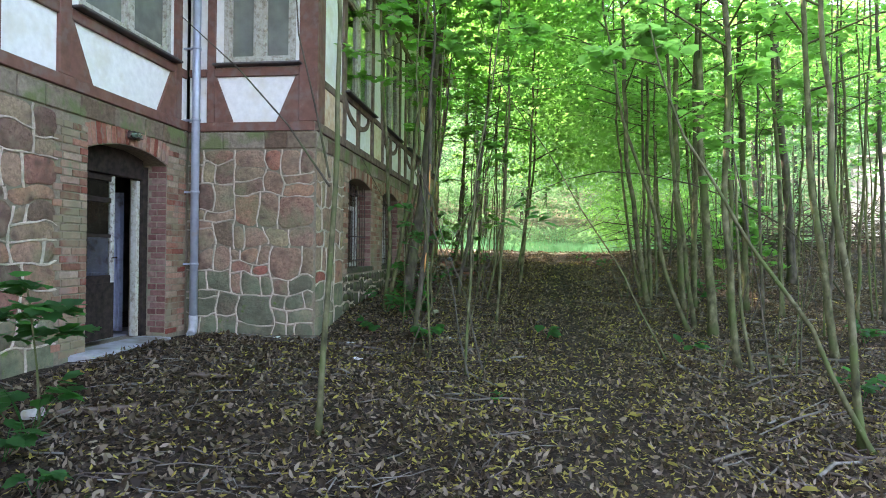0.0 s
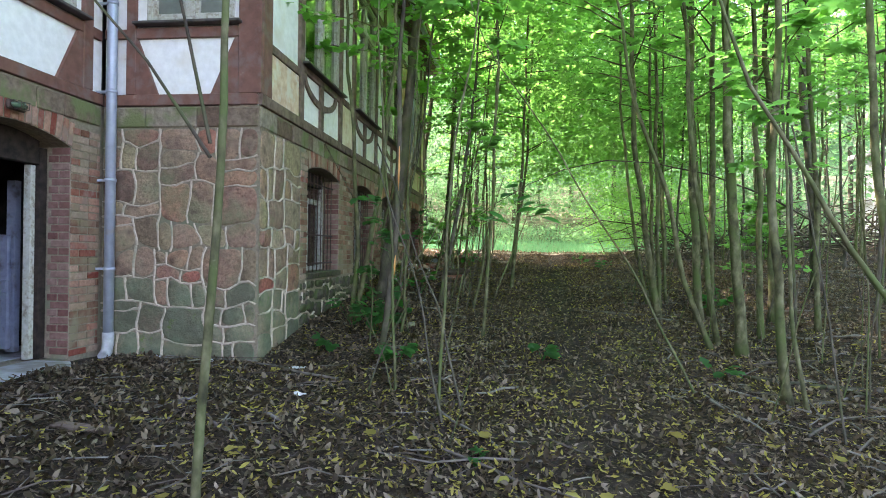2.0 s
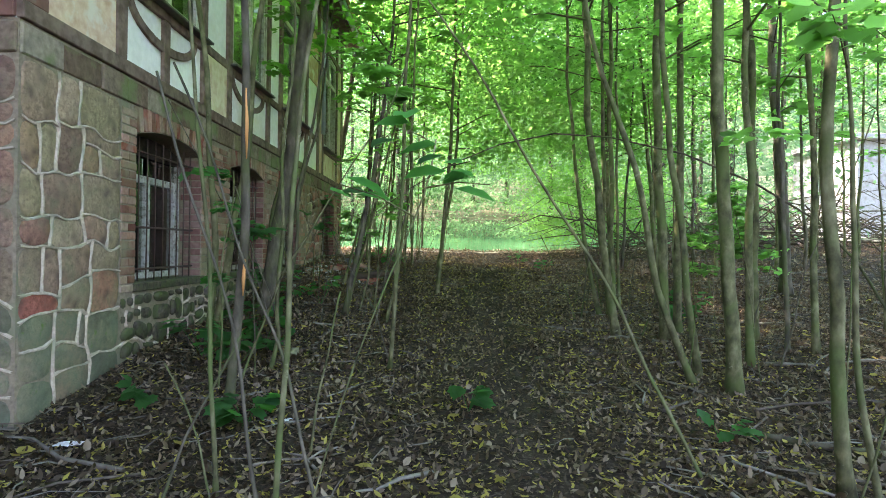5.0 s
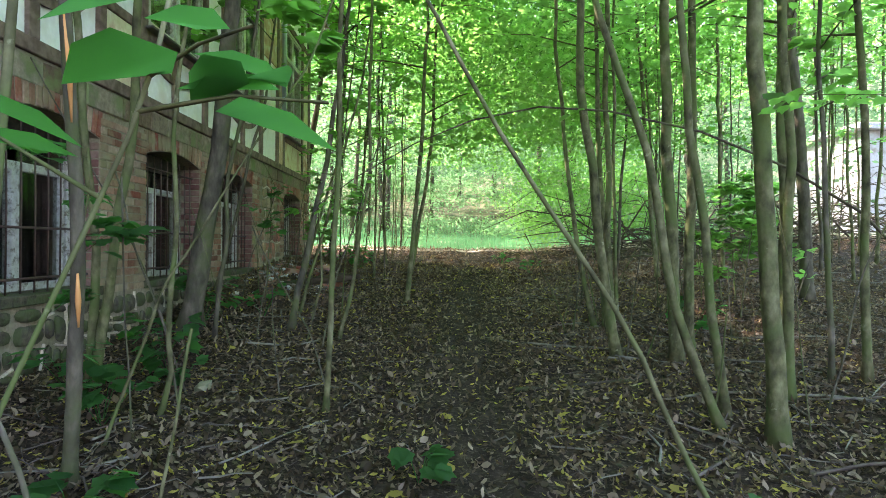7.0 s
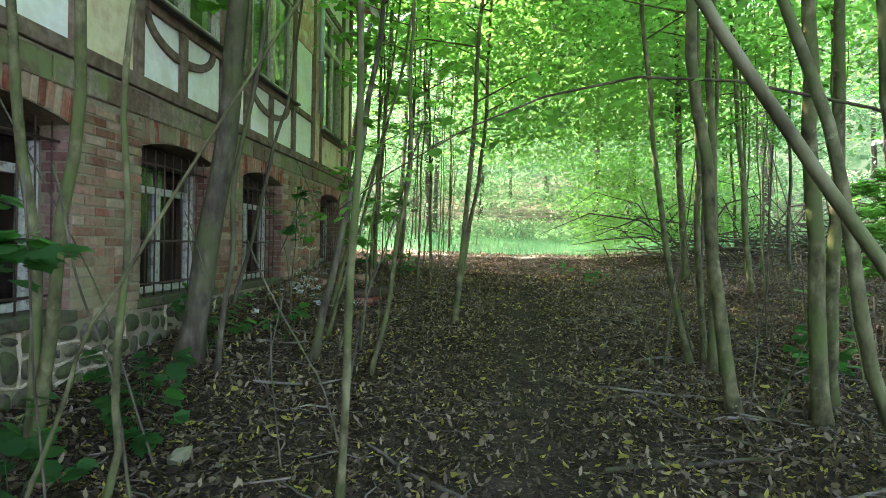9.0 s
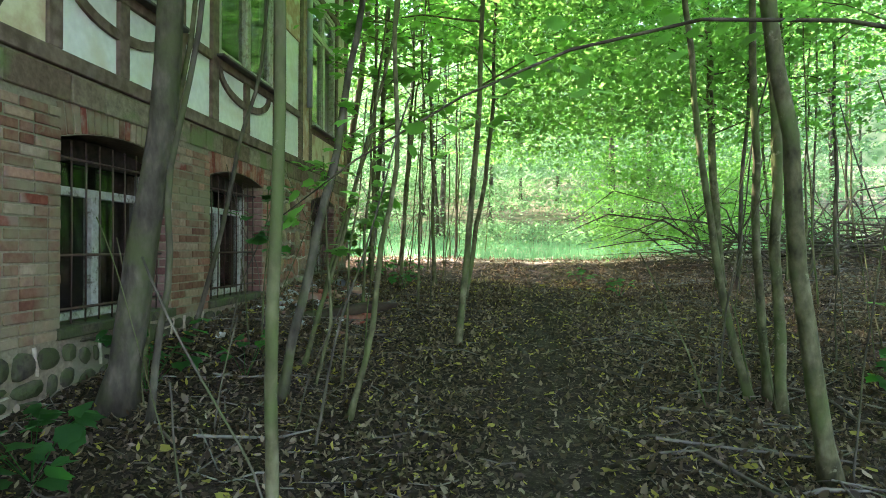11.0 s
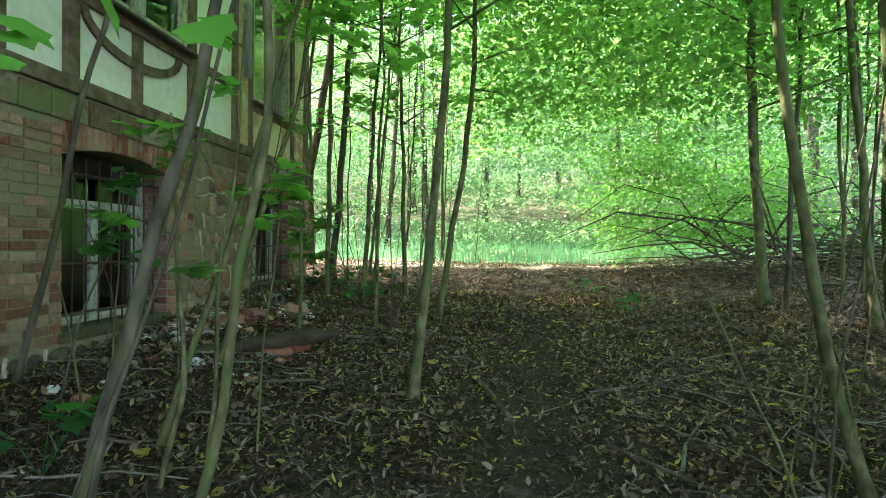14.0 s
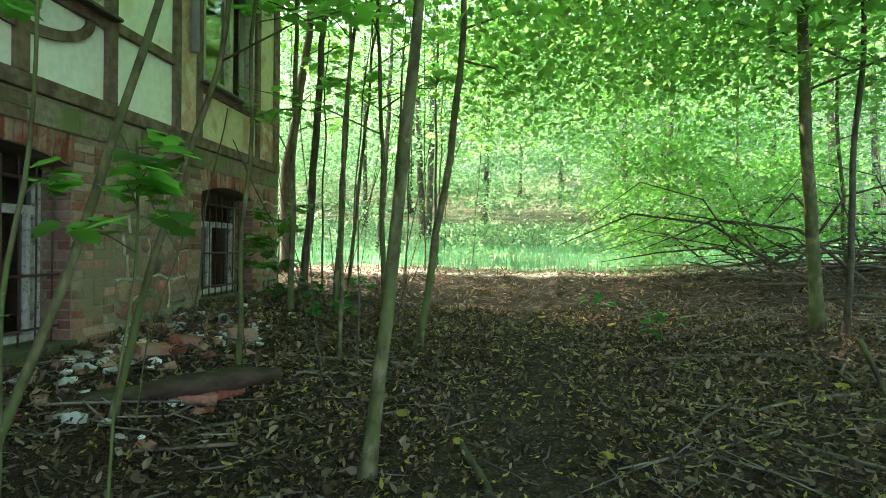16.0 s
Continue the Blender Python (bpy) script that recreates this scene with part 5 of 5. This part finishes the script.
for bx, by, tn, tp in ((-1.62, 12.3, 0.4, 0.3), (-1.5, 12.45, 1.2, 0.0), (-1.75, 12.6, 2.0, 0.5), (-2.2, 13.2, 0.2, 0.1), (-2.3, 12.9, 1.0, 0.2), (-1.9, 13.6, 0.7, 0.4)):
    loose_brick(bx, by, tn, tp)
log_rng = random.Random(4)
for lx, ly, L, w, r in ((2.6, 5.4, 1.5, 2.6, 0.03), (1.3, 7.9, 1.1, 0.2, 0.018), (0.25, 11.6, 0.8, 1.9, 0.025), (1.25, 6.2, 0.7, 1.9, 0.014)):
    bm2 = bmesh.new()
    pts = [Vector((lx + math.cos(w) * L * (q / 4 - 0.5), ly + math.sin(w) * L * (q / 4 - 0.5) + log_rng.gauss(0, 0.02), 0)) for q in range(5)]
    for p in pts:
        p.z = floor_at(p.x, p.y) + r * 0.75
    tube(bm2, pts, [r, r * 0.95, r, r * 0.85, r * 0.7], 9)
    tagged(part("fallen_log", bm2, M_DARKBARK), "rotting fallen branch on the leaf litter", "log", "fallen logs")
tub = thing("plastic_tub", (-3.62, 1.66, floor_at(-3.62, 1.66)), "small white plastic tub tipped over in the litter", "tub")
bm = bmesh.new()
tube(bm, [Vector((-0.05, 0, 0.045)), Vector((0.0, 0.01, 0.048)), Vector((0.06, 0.02, 0.052))], [0.032, 0.037, 0.042], 14, False)
part("body", bm, M_PALE, tub)
bm = bmesh.new()
tube(bm, [Vector((0.055, 0.019, 0.052)), Vector((0.066, 0.021, 0.053))], [0.046, 0.046], 14, False)
part("rim", bm, M_PALE, tub)
bm = bmesh.new()
tube(bm, [Vector((-0.052, 0, 0.045)), Vector((-0.049, 0, 0.045))], [0.031, 0.032], 14)
part("base", bm, M_PALE, tub)
for bx, by, L, turn in ((-3.35, 1.95, 0.55, 0.5), (-3.05, 3.0, 0.5, -0.25)):
    bm = bmesh.new()
    cuboid(bm, lambda u, w, v: Vector((u, w, v)), -L / 2, L / 2, -0.045, 0.045, -0.009, 0.009, 0.003)
    ob = part("old_board", bm, M_GREYWOOD)
    ob.location, ob.rotation_euler = (bx, by, floor_at(bx, by) + 0.022), (0.06, -0.03, turn)
    tagged(ob, "short weathered board lying on the leaf litter", "board", "old boards")
beam_mat = surface("rotten_beam", [(0.3, (0.022, 0.015, 0.010)), (0.7, (0.075, 0.052, 0.035))], 9, stretch=(0.4, 1, 1), stain=(0.06, 0.07, 0.03), stain_scale=4, bump=0.9, dist=0.02)
bm = bmesh.new()
cuboid(bm, lambda u, w, v: Vector((u, w, v)), -1.0, 1.0, -0.06, 0.06, -0.05, 0.05)
bmesh.ops.subdivide_edges(bm, edges=[e for e in bm.edges if e.calc_length() > 1], cuts=18)
bmesh.ops.subdivide_edges(bm, edges=[e for e in bm.edges if e.calc_length() > 0.08], cuts=1)
for v in bm.verts:
    worn = 1.0 - 0.5 * max(0.0, abs(v.co.x) - 0.75) / 0.25
    v.co.y, v.co.z = v.co.y * worn, v.co.z * worn + 0.05 * math.sin(v.co.x * 1.7)
    v.co += 0.028 * Vector((noise.noise(v.co * 5), noise.noise(v.co * 5 + Vector((9, 0, 0))), noise.noise(v.co * 7 + Vector((0, 9, 0)))))
for f in bm.faces:
    f.smooth = True
ob = part("rotten_beam", bm, beam_mat)
ob.location, ob.rotation_euler = (-2.05, 12.1, floor_at(-2.05, 12.1) + 0.025), (0.2, -0.05, 0.42)
tagged(ob, "rotten mossy beam half sunk beside the rubble", "beam")
bm = bmesh.new()
tube(bm, [Vector((0, 0, 0)), Vector((0.1, -0.16, 0.01))], [0.05, 0.05], 14, False)
tube(bm, [Vector((0, 0, 0)), Vector((0.1, -0.16, 0.01))], [0.044, 0.044], 14, False)
ob = part("pipe_stub", bm, M_ZINC)
ob.location = (-2.25, 13.95, floor_at(-2.25, 13.95) + 0.06)
tagged(ob, "short grey pipe stub on the rubble heap", "pipe")
chunk(-1.70, 7.55, 0.085, M_PLINTH, "field_stone", "grey-green stone lying in the leaf litter", 0.6, "stones")

br = random.Random(8)
pile_at = Vector((8.5, 18.3, floor_at(8.5, 18.3)))
pile = thing("brush_pile", pile_at, "long heap of dead cut branches", "brush pile")
for _ in range(300):
    bx, by = br.uniform(4.0, 13.0), br.gauss(18.3, 0.9)
    a, L = br.gauss(0.1, 0.7) + (math.pi if br.random() < 0.5 else 0), br.uniform(0.9, 3.4)
    z0 = floor_at(bx, by) + br.uniform(0.0, 0.4)
    rise = br.uniform(-0.05, 1.3) * br.random()
    p = [Vector((bx + math.cos(a) * L * q / 3, by + math.sin(a) * L * q / 3, z0 + L * rise * q * 0.62 * (1 - 0.29 * q) + br.gauss(0, 0.05))) + Vector((0, br.gauss(0, 0.08), 0)) for q in range(4)]
    for q in p:
        q.z = max(q.z, floor_at(q.x, q.y) + 0.01)
    r = br.uniform(0.009, 0.030)
    bm = bmesh.new()
    tube(bm, [q - pile_at for q in p], [r, r * 0.8, r * 0.6, r * 0.25], 5, False)
    part("branch", bm, M_DARKBARK, pile)

shed = thing("shed", (18.5, 25.0, floor_at(18.5, 25)), "plain grey concrete shed half hidden by leaves", "shed")
bm = bmesh.new()
cuboid(bm, lambda u, w, v: Vector((u, w, v)), -4, 4, -2, 2, -0.4, 3.2, 0.02)
part("wall", bm, M_CONCRETE, shed)
bm = bmesh.new()
cuboid(bm, lambda u, w, v: Vector((u, w, v)), -4.3, 4.3, -2.3, 2.3, 3.2, 3.4, 0.02)
part("roof", bm, M_CONCRETE, shed)

for px, py, s in ((-3.55, 0.75, 0.07), (-3.5, 0.2, 0.06), (-2.45, 5.2, 0.09), (-2.05, 4.2, 0.05), (-3.4, 5.25, 0.05), (-3.95, 5.25, 0.04), (-1.25, 5.7, 0.04)):
    bm = bmesh.new()
    bmesh.ops.create_grid(bm, x_segments=6, y_segments=3, size=s)
    for v in bm.verts:
        v.co.y *= 0.45
        v.co.z = 0.02 * noise.noise((v.co.x * 30 + px, v.co.y * 30, 1)) + 0.012
    ex = bmesh.ops.extrude_face_region(bm, geom=list(bm.faces))
    for v in [g for g in ex["geom"] if isinstance(g, bmesh.types.BMVert)]:
        v.co.z += 0.004
    ob = part("paper_scrap", bm, M_PALE)
    ob.location, ob.rotation_euler = (px, py, floor_at(px, py) + 0.02), (0.05, 0.1, px * 9)
    tagged(ob, "crumpled white scrap lying on the litter", "litter", "scraps")
for h0, h1 in ((0.86, 1.12), (1.80, 2.25)):
    bm = bmesh.new()
    spine = [(0.16, -0.18), (0.17, -0.2), (0.19, -0.24)] if h0 < 1 else [(0.235, -0.365), (0.245, -0.40), (0.26, -0.465)]
    tube(bm, [Vector((a + 0.012, b - 0.026, h)) for (a, b), h in zip(spine, (h0, (h0 + h1) / 2, h1))], [0.004, 0.014, 0.005], 7)
    part("torn_wood", bm, M_SPLIT, split, "torn orange heartwood")

# ---------------------------------------------------------------- masonry pieces: stones, ribbons, bricks


def cells(u0, u1, v0, v1, su, sv, seed):
    """Roughly coursed rubble of mixed sizes: the stones' outlines and the joints between them, bent by one noise."""
    rng = random.Random(seed)

    def bent(u, v):
        f = min(1.0, max(0.0, min(u - u0, u1 - u, v - v0, v1 - v)) / 0.10)
        a = 0.075 * noise.noise((u * 2.7, v * 3.1, seed)) + 0.022 * noise.noise((u * 8, v * 8, seed + 3))
        b = 0.095 * noise.noise((u * 3.1, v * 2.7, seed + 40)) + 0.022 * noise.noise((u * 8, v * 8, seed + 43))
        return (u + f * a, v + f * b)

    def line(p, q):
        n = max(1, round(math.hypot(q[0] - p[0], q[1] - p[1]) / 0.07))
        return [bent(p[0] + (q[0] - p[0]) * m / n, p[1] + (q[1] - p[1]) * m / n) for m in range(n + 1)]

    polys, joints = [], []

    def split(a, b, c, d, depth):
        w, h = b - a, d - c
        if depth and (w > 1.3 * su or h > 1.3 * sv or (rng.random() < 0.5 and (w > 0.85 * su and h > 0.6 * sv))):
            f = rng.uniform(0.3, 0.7)
            if w / su > h / sv * rng.uniform(0.75, 1.3):
                m = a + w * f
                joints.append(line((m, c), (m, d)))
                split(a, m, c, d, depth - 1)
                split(m, b, c, d, depth - 1)
            else:
                m = c + h * f
                joints.append(line((a, m), (b, m)))
                split(a, b, c, m, depth - 1)
                split(a, b, m, d, depth - 1)
            return
        ring = []
        for p, q in (((a, c), (b, c)), ((b, c), (b, d)), ((b, d), (a, d)), ((a, d), (a, c))):
            ring += line(p, q)[:-1]
        polys.append(ring)

    split(u0, u1, v0, v1, 12)
    return polys, joints


def area(poly):
    return 0.5 * abs(sum(p[0] * q[1] - q[0] * p[1] for p, q in zip(poly, poly[1:] + poly[:1])))


def softened(poly, gap, rng):
    """The outline of one stone: its corners worn round, drawn in by the joint."""
    n = len(poly)
    for _ in range(2):
        poly = [tuple(0.25 * poly[i - 1][c] + 0.5 * poly[i][c] + 0.25 * poly[(i + 1) % n][c] for c in (0, 1)) for i in range(n)]
    cu, cv = sum(p[0] for p in poly) / n, sum(p[1] for p in poly) / n
    res = []
    for u, v in poly:
        L = math.hypot(u - cu, v - cv)
        f = max(0.2, 1 - gap * rng.uniform(0.6, 1.2) / max(L, 1e-6))
        res.append((cu + (u - cu) * f, cv + (v - cv) * f))
    return res


def stone(mp, poly, parent, rng, material, gap=0.012, relief=1.0):
    o = softened(poly, gap, rng)
    cu, cv = sum(p[0] for p in o) / len(o), sum(p[1] for p in o) / len(o)
    h = rng.uniform(0.004, 0.014) * relief
    bm2 = bmesh.new()
    rings = [[bm2.verts.new(mp(cu + (u - cu) * s, w, cv + (v - cv) * s)) for u, v in o] for w, s in ((-0.01, 1.0), (h * 0.6, 0.985), (h, 0.9))]
    mid = bm2.verts.new(mp(cu, h + rng.uniform(0.0, 0.012), cv))
    for a, b in zip(rings, rings[1:]):
        for i in range(len(a)):
            bm2.faces.new((a[i], a[(i + 1) % len(a)], b[(i + 1) % len(a)], b[i])).smooth = True
    last = rings[-1]
    for i in range(len(last)):
        bm2.faces.new((last[i], last[(i + 1) % len(last)], mid)).smooth = True
    return part("stone", bm2, material, parent)


def rubble(mp, u0, u1, v0, v1, su, sv, seed, parent, plinth_top, relief=1.0):
    """Stones of one stretch of wall, with the proud pale pointing between them."""
    rng = random.Random(seed)
    rib = bmesh.new()
    polys, joints = cells(u0, u1, v0, v1, su, sv, seed)
    for poly in polys:
        cv = sum(p[1] for p in poly) / len(poly)
        if len(poly) < 3 or area(poly) < 0.004:
            continue
        stone(mp, poly, parent, rng, (M_MOSSSILL if relief > 2.5 else M_PLINTH) if cv < plinth_top + rng.uniform(-0.1, 0.1) else M_STONE, 0.006 if relief < 2 else 0.016, relief)
    for line in joints:
        if rng.random() < (0.05 if relief < 2 else 0.75):
            continue
        prev = None
        for k, c in enumerate(line):
            a, b = line[max(k - 1, 0)], line[min(k + 1, len(line) - 1)]
            L = max(math.hypot(b[0] - a[0], b[1] - a[1]), 1e-6)
            tu, tv = -(b[1] - a[1]) / L, (b[0] - a[0]) / L
            wd = 0.0072 + 0.006 * noise.noise((c[0] * 6, c[1] * 6, 7 + seed))
            ring = [rib.verts.new(mp(c[0] + tu * f * wd, w, c[1] + tv * f * wd)) for f, w in ((-1.6, -0.004), (-0.8, 0.018), (0.8, 0.018), (1.6, -0.004))]
            if prev:
                for q in range(3):
                    rib.faces.new((prev[q], prev[q + 1], ring[q + 1], ring[q]))
            prev = ring
    ob = part("pointing", rib, M_RIBBON, parent, "pale raised mortar ribbons")
    ob["kind"] = "stuff"


rubble(face_map, -4.775, -3.015, 0.22, 2.72, 0.44, 0.33, 11, wall_face, 0.95, 1.05)
rubble(facade_map, 5.515, 6.72, 0.25, 2.72, 0.44, 0.31, 12, wall_facade, 1.0, 1.05)
rubble(facade_map, 6.73, 13.45, 0.34, 1.03, 0.26, 0.19, 13, wall_facade, 1.3, 3.0)
rubble(facade_map, 13.46, 14.66, 0.95, 2.72, 0.30, 0.24, 14, wall_facade, 1.3, 2.4)
rubble(facade_map, 16.72, 17.28, 1.1, 2.72, 0.30, 0.26, 15, wall_facade, 1.4, 2.4)
rubble(yard_map, 0.6, 3.22, 0.12, 2.72, 0.52, 0.30, 16, wall_yard, 0.75)

# ashlar band under the timber frame
rng = random.Random(5)
for mp, u0, u1, par in ((face_map, -4.775, -3.005, wall_face), (facade_map, 5.505, 17.29, wall_facade), (yard_map, 0.6, 5.44, wall_yard)):
    u = u0
    while u < u1 - 0.05:
        e = min(u + rng.uniform(0.3, 0.6), u1)
        block("ashlar", mp, u + 0.004, e - 0.004, -0.02, rng.uniform(0.012, 0.024), 2.735, 2.945 + rng.uniform(-0.01, 0.005), M_BAND, par, 0.01)
        u = e

BRICK_L, BRICK_H, JOINT = 0.238, 0.066, 0.012
brick_meshes = {}


def brick_mesh(L, H, D, material):
    key = (round(L, 3), round(H, 3), round(D, 3), material.name)
    if key not in brick_meshes:
        bm2 = bmesh.new()
        cuboid(bm2, lambda u, w, v: Vector((w, u, v)), -L / 2, L / 2, -D, 0, -H / 2, H / 2, 0.005)
        bmesh.ops.recalc_face_normals(bm2, faces=bm2.faces)
        me = bpy.data.meshes.new("brick")
        bm2.to_mesh(me)
        bm2.free()
        me.materials.append(material)
        brick_meshes[key] = me
    return brick_meshes[key]


def lay(mp, u, v, L, H, parent, rng, material, turn=0.0, proud=0.011):
    ob = part("brick", brick_mesh(L, H, 0.03, material), None, parent)
    ob.location = mp(u, proud + rng.uniform(-0.003, 0.003), v)
    ob.rotation_euler = (turn + rng.uniform(-0.006, 0.006), rng.uniform(-0.01, 0.01), rng.uniform(-0.008, 0.008))
    return ob


def brickwork(mp, u0, u1, v0, v1, parent, seed, red=0.12, tooth=(0, 0)):
    """Courses of stretchers and headers; tooth steps the ends into the rubble."""
    rng = random.Random(seed)
    row, v = 0, v0 + BRICK_H / 2
    parent = block("brick_pier", mp, u0 + 0.004, u1 - 0.004, -0.03, 0.0022, v0, v1, M_MORTAR, parent, 0.0)
    while v + BRICK_H / 2 <= v1:
        a = u0 - tooth[0] * (row % 2)
        b = u1 + tooth[1] * (row % 2)
        u = a
        first = row % 2 == 0
        while u < b - 0.03:
            L = BRICK_L if (first or rng.random() < 0.75) else 0.113
            if row % 2 and u == a:
                L = 0.113
            first = False
            L = min(L, b - u - 0.001)
            if L > 0.035 and not any(p - 0.001 < u + L / 2 < q + 0.001 and lo < v < sp + 0.35 for p, q, lo, sp, ri in BASEMENT if mp is facade_map):
                lay(mp, u + L / 2, v, L, BRICK_H + rng.uniform(-0.003, 0.002), parent, rng, M_REDBRICK if rng.random() < red else M_BRICK)
            u += L + JOINT
        v += BRICK_H + JOINT
        row += 1


def soldier_arch(mp, u0, u1, spring, rise, parent, seed, material):
    rng = random.Random(seed)
    n = int((u1 - u0 + 0.1) / 0.0765)
    for k in range(n):
        t = (k + 0.5) / n
        u = u0 - 0.03 + (u1 - u0 + 0.06) * t
        v = spring + rise * (1 - (2 * t - 1) ** 2) + 0.122
        ob = lay(mp, u, v, 0.236, 0.064, parent, rng, material if rng.random() < 0.75 else M_REDBRICK, 0.0, 0.009)
        lean = (t - 0.5) * 0.34
        ob.rotation_euler = (math.pi / 2 - lean, 0, 0)


def reveal(mp, u, side, v0, v1, depth, parent, seed):
    """Bricks that line the side of an opening."""
    rng = random.Random(seed)
    v = v0 + BRICK_H / 2
    row = 0
    while v + BRICK_H / 2 < v1:
        w = -0.005
        while w > -depth + 0.03:
            L = min(0.113 if (row % 2) else 0.2, depth + w)
            bm_name = brick_mesh(L, BRICK_H, 0.012, M_REVEAL)
            ob = part("brick", bm_name, None, parent)
            ob.location = mp(u - side * 0.006, w - L / 2, v)
            ob.rotation_euler = (0, 0, math.pi / 2 * -side + rng.uniform(-0.01, 0.01))
            w -= L + JOINT
        v += BRICK_H + JOINT
        row += 1


brickwork(facade_map, 6.735, 6.975, 1.05, 2.70, wall_facade, 21, 0.1)
brickwork(facade_map, 8.425, 9.285, 1.05, 2.70, wall_facade, 22, 0.14)
brickwork(facade_map, 10.735, 11.475, 1.05, 2.70, wall_facade, 23, 0.14)
brickwork(facade_map, 12.935, 13.36, 1.05, 2.70, wall_facade, 24, 0.35, (0, 0.09))
brickwork(facade_map, 14.72, 14.965, 1.28, 2.70, wall_facade, 25, 0.1, (0.06, 0))
brickwork(facade_map, 16.395, 16.63, 1.28, 2.70, wall_facade, 26, 0.5, (0, 0.06))
brickwork(yard_map, 3.27, 3.625, 0.32, 2.70, wall_yard, 27, 0.12, (0.1, 0))
brickwork(yard_map, 5.025, 5.44, 0.32, 2.70, wall_yard, 28, 0.3)
for k, (a, b, lo, sp, ri) in enumerate(BASEMENT):
    soldier_arch(facade_map, a, b, sp, ri, wall_facade, 30 + k, M_BRICK if k < 2 else M_REDBRICK)
    reveal(facade_map, b, 1, lo + 0.01, sp, 0.24, wall_facade, 40 + k)
soldier_arch(yard_map, 3.63, 5.02, 2.44, 0.13, wall_yard, 36, M_REDBRICK)
reveal(yard_map, 5.02, 1, 0.34, 2.44, 0.24, wall_yard, 46)
